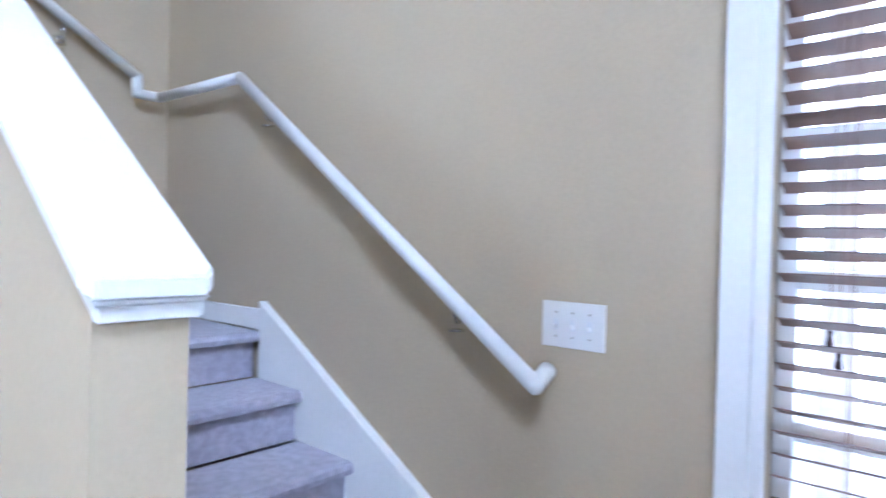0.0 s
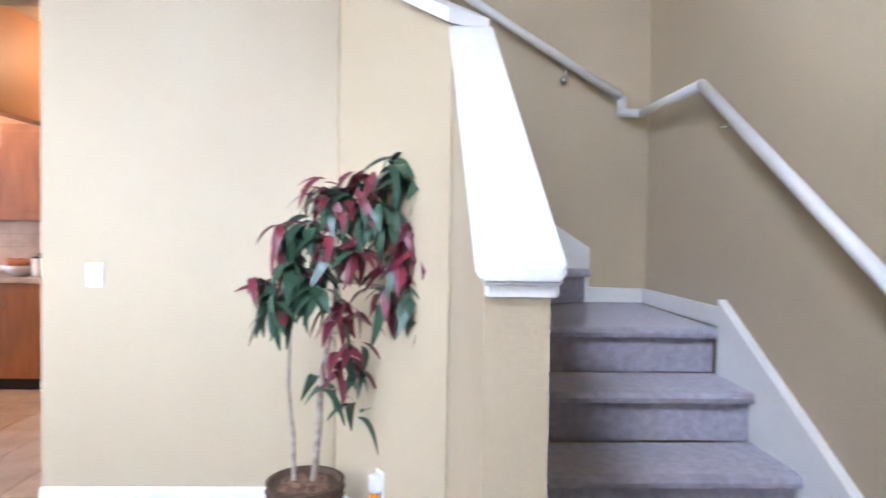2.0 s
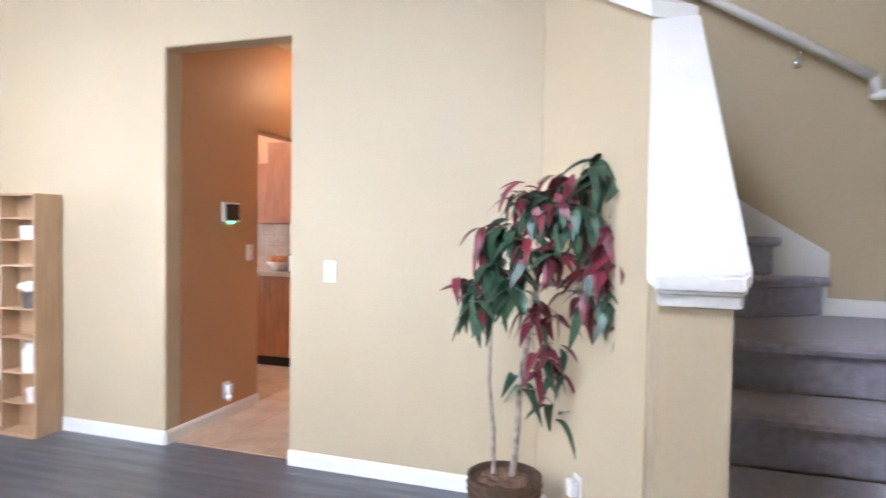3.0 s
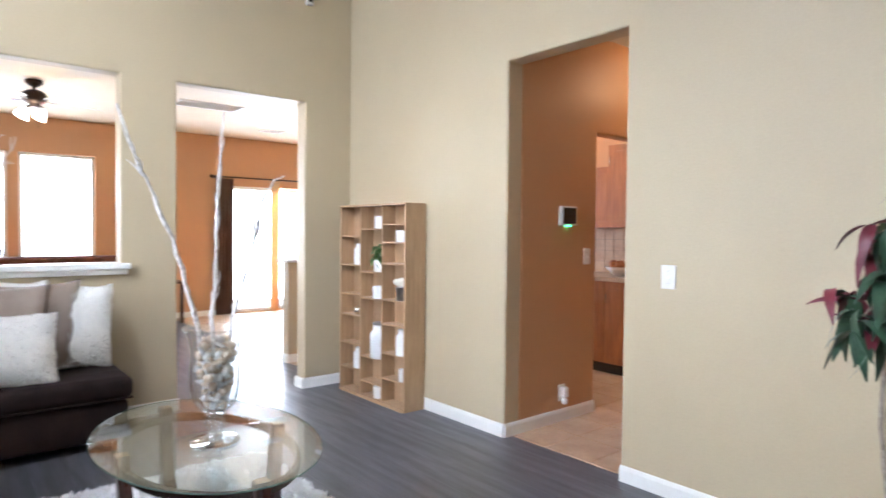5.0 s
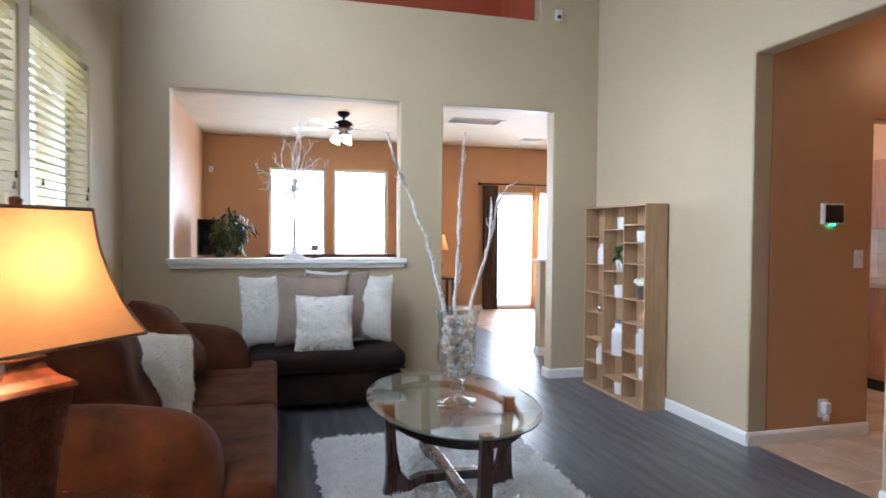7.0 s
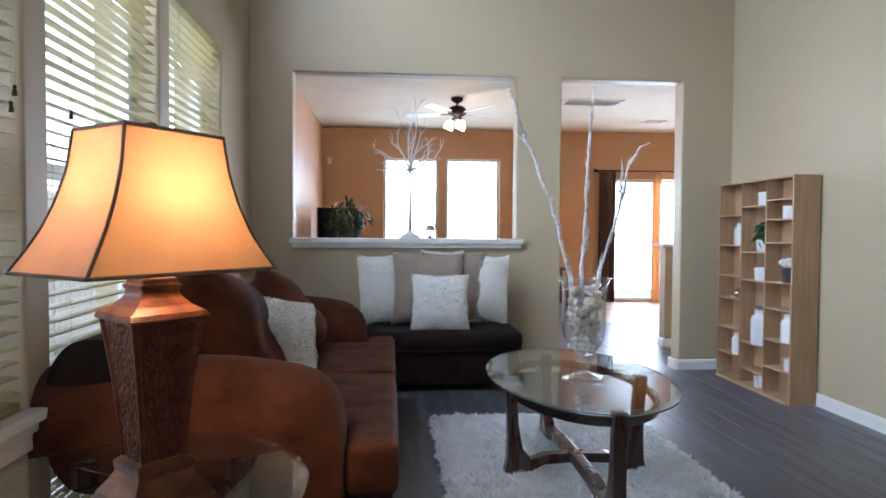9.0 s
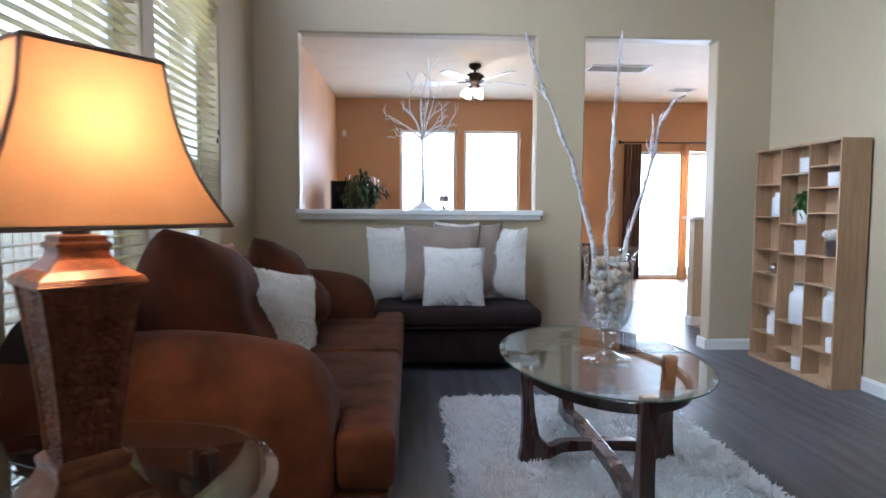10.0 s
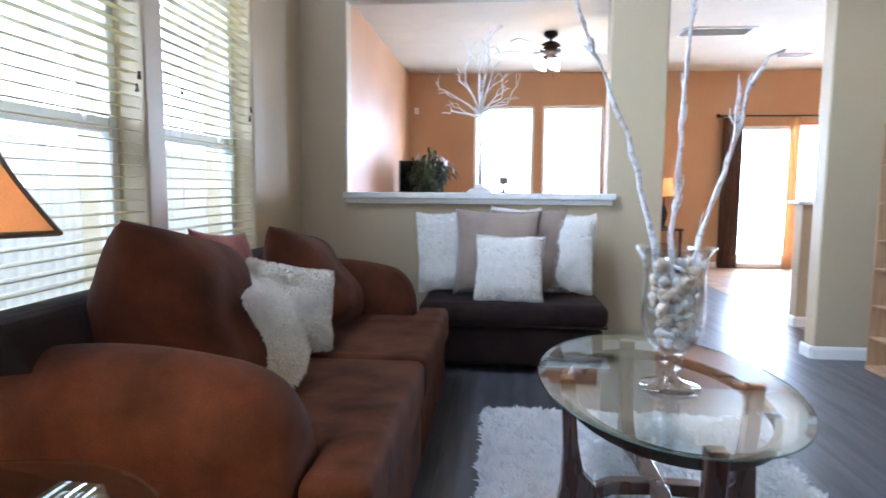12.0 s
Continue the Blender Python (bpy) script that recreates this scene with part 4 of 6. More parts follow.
M_APRON = mat("dark_polished_metal", (0.16, 0.13, 0.115), 0.2, 0.2, 12, 0.03, 80, metal=0.9)
M_RIM = mat("polished_glass_edge", (0.10, 0.17, 0.14), 0.1, 0.1, 20, 0.0)


def coffee_table():
    t = thing("coffee_table", "oval glass coffee table with dark cherry curved legs", "table", pose(TX, TY, 0.012))
    part("tabletop", glass_top(0.405, 0.625, TZ - 0.026, TZ - 0.014, 0.024), M_TABLE_THIN, t, "clear bevelled glass top")
    part("rim", oval_band(0.4065, 0.6265, 0.001, TZ - 0.0245, TZ - 0.0195), M_RIM, t, "dark green polished glass edge")
    part("apron", oval_band(0.325, 0.53, 0.02, 0.395, 0.43), M_APRON, t, "dark polished metal ring below the glass")
    for k, R in enumerate((0.335, 0.575, 0.335, 0.575)):
        bm = prism(leg_profile(R, TZ - 0.029), -0.027, 0.027, "y", 0.004)
        part("leg", bm, M_CHERRY, t, at=pose(0, 0, 0, 0, 0, 90 * k))
        part("end_cap", box(R - 0.048, -0.022, TZ - 0.0289, R - 0.006, 0.022, TZ - 0.0262), M_OAK, t, at=pose(0, 0, 0, 0, 0, 90 * k))
    tagged(part("coaster", box(0.19, 0.02, TZ - 0.0138, 0.25, 0.06, TZ - 0.0118, 0.001), M_GLASS, t), "small clear glass tab")
    return t


coffee_table()
VX, VY, VZ = -1.965, -2.24, TZ + 0.0
M_SHELL = mat("pale_shells", (0.66, 0.57, 0.46), 0.55, 0.35, 40, 0.5, 180, color2=(0.44, 0.33, 0.23), island=0.3)
M_SHELL_PALE = mat("cream_shells", (0.78, 0.70, 0.58), 0.5, 0.25, 40, 0.5, 180, color2=(0.62, 0.46, 0.32), island=0.2)
M_STONE = mat("white_pebbles", (0.74, 0.73, 0.70), 0.5, 0.15, 24, 0.2, 120, island=0.14)


def vase():
    v = thing("vase", "tall footed clear glass vase on the coffee table", "vase", pose(VX, VY, VZ))
    foot = [(0, 0.0), (0.089, 0.0), (0.093, 0.004), (0.088, 0.008), (0.05, 0.018), (0.024, 0.032), (0.022, 0.045), (0.034, 0.058), (0.039, 0.072), (0.034, 0.086), (0.024, 0.098), (0.034, 0.1055), (0, 0.1056)]
    side = [(0.034, 0.106), (0.052, 0.124), (0.076, 0.152), (0.090, 0.188), (0.095, 0.225), (0.094, 0.30), (0.094, 0.37), (0.101, 0.415), (0.115, 0.438), (0.122, 0.447)]
    inner = [(r - 0.004, z + 0.002) for r, z in reversed(side)]
    part("bowl", lathe(side + inner[:-1] + [(0.02, 0.114), (0, 0.112)], 40), M_THIN, v, smooth=True)
    part("foot", lathe(foot, 40), M_FOOT_THIN, v, "clear glass foot with a ball stem", True)
    rng = random.Random(9)
    for i in range(185):
        z = rng.uniform(0.140, 0.405)
        rmax = np.interp(z, [0.14, 0.19, 0.23], [0.032, 0.056, 0.066])
        r, a = rmax * math.sqrt(rng.uniform(0.15, 1)), rng.uniform(0, 2 * math.pi)
        if z > 0.35 and rng.random() < 0.35:
            continue
        bm = bmesh.new()
        bmesh.ops.create_icosphere(bm, subdivisions=2, radius=1)
        kind = rng.choice(("pebble", "pebble", "shell", "shell", "flat", "cone"))
        sx, sy, sz = {"pebble": (0.013, 0.012, 0.016), "shell": (0.016, 0.012, 0.020), "flat": (0.006, 0.016, 0.028), "cone": (0.015, 0.015, 0.019)}[kind]
        grow = rng.uniform(0.8, 1.25)
        for vert in bm.verts:
            k = 1 + 0.16 * noise.noise(vert.co * 1.7 + Vector((i, 0, 0)))
            if kind == "cone":
                k *= 1 + 0.13 * math.sin(math.atan2(vert.co.y, vert.co.x) * 6 + vert.co.z * 7)
            if kind == "shell":
                k *= 1 + 0.07 * math.sin(vert.co.z * 11)
            vert.co = Vector((vert.co.x * sx, vert.co.y * sy, vert.co.z * sz)) * k * grow
        turn = Euler((rng.uniform(-1.2, 1.2), rng.uniform(-1.2, 1.2), rng.uniform(0, 6))).to_matrix().to_4x4()
        part("pebble" if kind == "pebble" else "shell", bm, M_STONE if kind in ("pebble", "flat") else rng.choice((M_SHELL, M_SHELL_PALE)), v, smooth=kind != "cone", at=Matrix.Translation((r * math.cos(a), r * math.sin(a), z)) @ turn)
    return v


vase()
M_BIRCH = mat("white_birch_twig", (0.86, 0.84, 0.83), 0.55, 0.35, 55, 0.9, 200, color2=(0.46, 0.42, 0.40), spread=(0.48, 0.70))


def branch(pts, r, seed, twigs):
    b = thing("birch_branch", "long white glittered birch branch in the vase", "branch", group="vase branches")
    rng = random.Random(seed)
    fine = []
    for p, q in zip(pts, pts[1:]):
        p, q = Vector(p), Vector(q)
        k = max(2, int((q - p).length / 0.05))
        for i in range(k):
            fine.append(p.lerp(q, i / k) + Vector((rng.uniform(-1, 1), rng.uniform(-1, 1), 0)) * 0.0045)
    fine.append(Vector(pts[-1]))
    n = len(fine)
    radii = [r * (1 - 0.72 * i / n) * rng.uniform(0.85, 1.25) for i in range(n)]
    part("stem", sweep(fine, radii, 8), M_BIRCH, b)
    part("stem", sweep([p + Vector((0.008 * math.sin(i * 0.9), 0.008 * math.cos(i * 0.9), 0)) for i, p in enumerate(fine)], [x * 0.55 for x in radii], 6), M_BIRCH, b)
    for i in range(twigs):
        j = rng.randrange(n // 3, n - 2)
        d = (fine[j + 1] - fine[j]).normalized()
        o = Vector((rng.uniform(-1, 1), rng.uniform(-0.6, 0.6), rng.uniform(0.3, 1))).normalized()
        L = rng.uniform(0.02, 0.05)
        part("twig", sweep([fine[j], fine[j] + (d + o * 0.8).normalized() * L, fine[j] + (d + o * 0.4).normalized() * L * 1.7], [0.0035, 0.003, 0.001], 6), M_BIRCH, b)
    return b


branch([(-1.985, -2.24, 0.66), (-2.035, -2.25, 0.95), (-2.13, -2.27, 1.28), (-2.225, -2.29, 1.50), (-2.25, -2.3, 1.52), (-2.325, -2.32, 1.74)], 0.0096, 1, 10)
branch([(-1.965, -2.25, 0.64), (-1.985, -2.26, 0.98), (-1.972, -2.28, 1.25), (-1.972, -2.30, 1.55), (-1.955, -2.31, 1.76)], 0.0088, 2, 10)
branch([(-1.935, -2.23, 0.66), (-1.89, -2.22, 0.97), (-1.82, -2.20, 1.17), (-1.77, -2.19, 1.32), (-1.755, -2.18, 1.42), (-1.69, -2.17, 1.53), (-1.64, -2.16, 1.55)], 0.0088, 3, 9)
branch([(-1.79, -2.195, 1.26), (-1.785, -2.19, 1.36), (-1.785, -2.19, 1.47)], 0.006, 4, 1)

EX, EY, EZ = -3.40, -3.46, 0.56


def end_table():
    t = thing("end_table", "round glass end table with dark cherry legs", "table", pose(EX, EY, 0))
    part("tabletop", glass_top(0.39, 0.39, EZ - 0.012, EZ, 0.024), M_TABLE_THIN, t, "clear bevelled glass top")
    part("apron", oval_band(0.25, 0.25, 0.02, 0.46, 0.495), M_APRON, t, "dark polished metal ring below the glass")
    for k in range(4):
        part("leg", prism(leg_profile(0.30, EZ - 0.014), -0.025, 0.025, "y", 0.004), M_CHERRY, t, at=pose(0, 0, 0, 0, 0, 45 + 90 * k))


end_table()

M_HAMMER = mat("hammered_bronze", (0.155, 0.052, 0.025), 0.40, 0.4, 30, 0.3, 160, metal=0.85)
M_SHADE = sheer("amber_shade_cloth", (0.78, 0.38, 0.165), 0.2)
M_COPPER = mat("copper_bronze", (0.20, 0.075, 0.034), 0.32, 0.35, 12, 0.1, 90, metal=0.6, color2=(0.07, 0.028, 0.014))
M_PIPING = mat("brown_shade_piping", (0.17, 0.105, 0.07), 0.7, 0.2, 9, 0.3, 200)


def square_body(stations, ratio=1.0, bevel=0.0, bm=None, cap=True):
    """A square-plan body from (half width, height) stations."""
    fresh = bmesh.new()
    rings = [[fresh.verts.new((sx * st[0], sy * (st[2] if len(st) > 2 else st[0] * ratio), st[1])) for sx, sy in ((-1, -1), (1, -1), (1, 1), (-1, 1))] for st in stations]
    for p, q in zip(rings, rings[1:]):
        for i in range(4):
            fresh.faces.new((p[i], p[(i + 1) % 4], q[(i + 1) % 4], q[i]))
    if cap:
        fresh.faces.new(rings[0]), fresh.faces.new(rings[-1])
    bmesh.ops.recalc_face_normals(fresh, faces=fresh.faces[:])
    if bevel:
        bmesh.ops.bevel(fresh, geom=fresh.edges[:], offset=bevel, segments=2, affect="EDGES")
    return join(bm, fresh)


def table_lamp():
    L = thing("table_lamp", "lit table lamp with hammered bronze base and amber shade", "lamp", pose(-3.32, -3.543, EZ, 0, 0, 54))
    turn = pose(0, 0, 0, 0, 0, -8)
    part("foot", square_body([(0.092, 0), (0.092, 0.018), (0.085, 0.022), (0.085, 0.030), (0.066, 0.055), (0.056, 0.075), (0.059, 0.082), (0.059, 0.096), (0.052, 0.099), (0.050, 0.104)], 1, 0.002), M_COPPER, L, at=turn)
    urn = bmesh.new()
    st = [(0.047, 0.104), (0.049, 0.14), (0.054, 0.205), (0.061, 0.275), (0.069, 0.338), (0.077, 0.395)]
    n = 44
    for side in range(4):
        rot = Matrix.Rotation(side * math.pi / 2, 3, "Z")
        grid = []
        for k in range(n * 2 + 1):
            z = 0.104 + (0.395 - 0.104) * k / (n * 2)
            a = np.interp(z, [s[1] for s in st], [s[0] for s in st])
            row = []
            for j in range(n + 1):
                u = 2 * j / n - 1
                inset = 0.0 if abs(u) > 0.86 else 0.004
                dent = 0.0065 * (0.5 - noise.voronoi(Vector((u * a * 115 + side * 9, z * 115, 1.3)))[0][0]) if inset else 0
                row.append(urn.verts.new(rot @ Vector((u * a, -(a - inset + dent), z))))
            grid.append(row)
        for k in range(n * 2):
            for j in range(n):
                urn.faces.new((grid[k][j], grid[k][j + 1], grid[k + 1][j + 1], grid[k + 1][j]))
    bmesh.ops.remove_doubles(urn, verts=urn.verts[:], dist=1e-4)
    bmesh.ops.recalc_face_normals(urn, faces=urn.faces[:])
    part("body", urn, M_HAMMER, L, "hammered bronze tapered body", True, turn)
    part("collar", square_body([(0.077, 0.393), (0.084, 0.397), (0.084, 0.402), (0.081, 0.404), (0.081, 0.409), (0.058, 0.423), (0.042, 0.441), (0.039, 0.449), (0.039, 0.456), (0.043, 0.458), (0.043, 0.466), (0.037, 0.468), (0.037, 0.478), (0.025, 0.480)], 1, 0.0015), M_COPPER, L, "copper bronze stepped collar", at=turn)
    part("stem", lathe([(0, 0.478), (0.022, 0.478), (0.022, 0.51), (0.012, 0.515), (0.012, 0.56), (0, 0.56)], 16), M_BRONZE, L)
    part("harp", sweep([(0, -0.012, 0.53), (0, -0.075, 0.60), (0, -0.08, 0.68), (0, -0.04, 0.755), (0, 0, 0.772), (0, 0.04, 0.755), (0, 0.08, 0.68), (0, 0.075, 0.60), (0, 0.012, 0.53)], 0.002, 6), M_BRONZE, L)
    part("light_bulb", lathe([(0.012, 0.56), (0.014, 0.58), (0.028, 0.61), (0.030, 0.63), (0.022, 0.652), (0, 0.66)], 16), glow("warm_bulb_glass", (1.0, 0.75, 0.45), 4.0), L, smooth=True).visible_shadow = False
    shade_st = [(0.212, 0.494, 0.138), (0.190, 0.53, 0.125), (0.165, 0.574, 0.113), (0.141, 0.633, 0.102), (0.122, 0.70, 0.094), (0.112, 0.779, 0.088)]
    zs = [s[1] for s in shade_st]
    fine = [(float(np.interp(z, zs, [s[0] for s in shade_st])), float(z), float(np.interp(z, zs, [s[2] for s in shade_st]))) for z in np.linspace(0.494, 0.779, 14)]
    shade = square_body(fine, 1, 0, None, False)
    part("shade", shade, M_SHADE, L, "amber cloth bell shade")
    for a, z, b in (fine[0], fine[-1]):
        c = [(-a, -b, z), (a, -b, z), (a, b, z), (-a, b, z), (-a, -b, z)]
        bm = bmesh.new()
        for p, q in zip(c, c[1:]):
            sweep([p, q], 0.0042, 6, bm)
        part("piping", bm, M_PIPING, L)
    for sx, sy in ((-1, -1), (1, -1), (1, 1), (-1, 1)):
        part("piping", sweep([(sx * a, sy * b, z) for a, z, b in fine], 0.0034, 6), M_PIPING, L)
    part("finial", lathe([(0, 0.775), (0.020, 0.775), (0.022, 0.783), (0.014, 0.788), (0.017, 0.796), (0.008, 0.803), (0, 0.804)], 16), M_COPPER, L, smooth=True)
    part("spider", box(-0.111, -0.002, 0.773, 0.111, 0.002, 0.777), M_BRONZE, L)
    part("power_cord", sweep([(0, 0.10, 0.01), (0.02, 0.2, 0.008), (0.0, 0.3, 0.01)], 0.003, 6), M_BLACK, L)


table_lamp()

# ---- shelf unit and what stands on it ----
SX, SY0, SY1, SH = -0.20, -1.09, -0.184, 1.525
COLS = [(-0.184 - 0.014 - 0.288, -0.184 - 0.014), (-0.184 - 0.026 - 0.288 * 2, -0.184 - 0.026 - 0.288), (-1.09 + 0.014, -0.184 - 0.038 - 0.288 * 2)]
LEVELS = [(0.166, 0.319, 0.473, 0.586, 0.737, 0.868), (0.127, 0.347, 0.482, 0.785, 0.912), (0.103, 0.192, 0.297, 0.476, 0.595, 0.74, 0.865)]


def shelf_z(col, i):
    lv = LEVELS[col]
    return 0.024 if i >= len(lv) else SH * (1 - lv[i]) + 0.006


def bookshelf():
    s = thing("shelf_unit", "light oak shelf unit with uneven cubbies against the wall", "shelf")
    for y in (SY0, SY1 - 0.014):
        part("side_panel", box(SX, y, 0, -0.012, y + 0.014, SH, 0.001, 1), M_OAK, s)
    part("top_panel", box(SX, SY0 + 0.0142, SH - 0.014, -0.012, SY1 - 0.0142, SH, 0.001, 1), M_OAK, s)
    part("base_panel", box(SX - 0.012, SY0 + 0.0142, 0, -0.012, SY1 - 0.0142, 0.022, 0.001, 1), M_OAK, s)
    part("back_panel", box(SX + 0.124, SY0 + 0.0142, 0.022, SX + 0.130, SY1 - 0.0142, SH - 0.0142), M_OAK, s)
    for y in (COLS[0][0], COLS[1][0]):
        part("divider", box(SX + 0.002, y - 0.0118, 0.0222, SX + 0.1238, y - 0.0002, SH - 0.0142, 0.001, 1), M_OAK, s)
    for c, (a, b) in enumerate(COLS):
        for i in range(len(LEVELS[c])):
            z = shelf_z(c, i)
            part("shelf", box(SX + 0.003, a + 0.0004, z - 0.011, SX + 0.1238, b - 0.0004, z, 0.001, 1), M_OAK, s)


bookshelf()


def on_shelf(col, i, off, deep=0.06):
    a, b = COLS[col]
    return pose(SX + deep, a + (b - a) * off, shelf_z(col, i) + 0.0005)


def jar(col, i, off, r, h, label, lid=None, deep=0.06):
    j = thing("jar", label, "jar", on_shelf(col, i, off, deep), "shelf jars")
    part("body", lathe([(0, 0), (r * 0.92, 0), (r, 0.008), (r, h * 0.70), (r * 0.9, h * 0.78), (r * 0.68, h * 0.84), (r * 0.68, h * 0.98), (r * 0.72, h), (r * 0.6, h), (r * 0.6, h * 0.86), (0, h * 0.84)], 24), M_WHITE, j, smooth=True)
    if lid:
        part("lid", lathe([(0, h * 0.99), (r * 0.75, h * 0.99), (r * 0.76, h * 1.06), (0, h * 1.065)], 24), lid, j, "dull metal lid")
    return j


def cup(col, i, off, r, h, label, deep=0.055):
    c = thing("cup", label, "cup", on_shelf(col, i, off, deep), "shelf cups")
    part("body", lathe([(0, 0), (r * 0.9, 0), (r * 0.96, 0.005), (r, h - 0.003), (r * 0.97, h), (r * 0.92, h - 0.004), (r * 0.88, 0.01), (0, 0.009)], 24), M_WHITE, c, smooth=True)
    part("band", lathe([(r * 1.0, h * 0.82), (r * 1.02, h * 0.82), (r * 1.02, h * 0.9), (r * 1.0, h * 0.9)], 24), M_PLASTIC, c)
    return c


M_METALLID = mat("dull_zinc", (0.32, 0.32, 0.33), 0.35, 0.2, 20, 0.1, 120, metal=0.9)
jar(0, 1, 0.30, 0.050, 0.17, "white painted glass bottle on an oak shelf")
jar(0, 5, 0.30, 0.052, 0.165, "white painted glass jar on an oak shelf")
jar(1, 3, 0.33, 0.078, 0.26, "large white painted mason jar with zinc lid", M_METALLID)
jar(2, 5, 0.28, 0.058, 0.19, "white painted mason jar on an oak shelf")
cup(1, 0, 0.27, 0.052, 0.095, "white ceramic candle cup on an oak shelf")
cup(1, 2, 0.34, 0.055, 0.095, "white ceramic bowl on an oak shelf")
cup(1, 5, 0.32, 0.048, 0.09, "white ceramic cup on the lowest shelf")
cup(2, 1, 0.30, 0.054, 0.085, "white ceramic votive on an oak shelf")
cup(2, 6, 0.24, 0.038, 0.088, "small white ceramic cup on an oak shelf")
orn = thing("ornament", "small polished silver globe ornament on a shelf", "ornament", on_shelf(0, 3, 0.38))
part("globe", lathe([(0, 0), (0.02, 0.0), (0.042, 0.022), (0.046, 0.038), (0.040, 0.055), (0.022, 0.066), (0.012, 0.068), (0.012, 0.075), (0, 0.076)], 20), M_CHROME, orn, smooth=True)

M_LEAF = mat("green_leaf", (0.075, 0.19, 0.04), 0.45, 0.4, 14, 0.2, 60, island=0.35)
M_PETAL = mat("white_petal", (0.80, 0.78, 0.70), 0.7, 0.12, 20, 0.3, 90)


def leaf_mesh(name, L, W, droop, material, n=6):
    bm = bmesh.new()
    rows = []
    for i in range(n + 1):
        q = i / n
        w = W * math.sin(math.pi * min(1, q * 0.92 + 0.06)) ** 0.8 * (1 - 0.25 * q)
        z = -droop * q * q * L
        y = L * q * (1 - 0.28 * droop * q)
        rows.append((bm.verts.new((-w / 2, y, z + w * 0.12)), bm.verts.new((0, y, z)), bm.verts.new((w / 2, y, z + w * 0.12))))
    for p, q in zip(rows, rows[1:]):
        bm.faces.new((p[0], p[1], q[1], q[0])), bm.faces.new((p[1], p[2], q[2], q[1]))
    return mesh_of(name, bm, material, True)


pp = thing("potted_plant", "small green leafy plant in a white cup", "plant", on_shelf(1, 1, 0.36))
part("pot", lathe([(0, 0), (0.045, 0), (0.05, 0.09), (0.046, 0.09), (0.042, 0.07), (0, 0.07)], 22), M_WHITE, pp, smooth=True)
rng = random.Random(4)
small = [leaf_mesh("leaf", 0.062, 0.032, 0.5, M_LEAF, 4), leaf_mesh("leaf", 0.052, 0.028, 0.9, M_LEAF, 4)]
for i in range(90):
    ob = new("leaf", small[i % 2])
    ob.parent = pp
    r, a = 0.056 * math.sqrt(rng.random()), rng.uniform(0, 6.28)
    ob.matrix_local = pose(r * math.cos(a), r * math.sin(a), rng.uniform(0.08, 0.20), rng.uniform(-40, 50), rng.uniform(-20, 20), rng.uniform(0, 360))
bk = thing("flower_bucket", "small zinc bucket of white artificial flowers", "flowers", on_shelf(2, 3, 0.36))
part("bucket", lathe([(0, 0), (0.042, 0), (0.05, 0.095), (0.053, 0.097), (0.050, 0.1), (0.04, 0.01), (0, 0.01)], 22), M_METALLID, bk, smooth=True)
petal = leaf_mesh("petal", 0.032, 0.028, 0.3, M_PETAL, 3)
for f in range(16):
    a, r = rng.uniform(0, 6.28), 0.064 * math.sqrt(rng.random())
    head = part("flower", lathe([(0, -0.016), (0.016, -0.01), (0.023, 0.002), (0.018, 0.016), (0, 0.022)], 10), M_PETAL, bk, smooth=True, at=pose(r * math.cos(a), r * math.sin(a), 0.118 + rng.uniform(0, 0.03)))
    for k in range(8):
        ob = new("petal", petal)
        ob.parent = head
        ob.matrix_local = pose(0, 0, 0.003, rng.uniform(15, 55), 0, k * 45 + rng.uniform(-10, 10))

# ---- tall plant by the stairs ----
M_LEAFG = mat("dark_green_glossy_leaf", (0.038, 0.085, 0.046), 0.34, 0.35, 18, 0.15, 70, island=0.4)
M_LEAFR = mat("burgundy_leaf", (0.16, 0.018, 0.032), 0.42, 0.35, 18, 0.15, 70, island=0.35)
M_TRUNK = mat("grey_tan_bark", (0.40, 0.34, 0.28), 0.85, 0.35, 30, 0.9, 110, color2=(0.24, 0.19, 0.15))
M_BASKET = mat("dark_brown_wicker", (0.09, 0.05, 0.025), 0.7, 0.4, 30, 0.8, 120)
M_SOIL = mat("brown_moss", (0.20, 0.115, 0.07), 0.95, 0.45, 24, 1.0, 150)


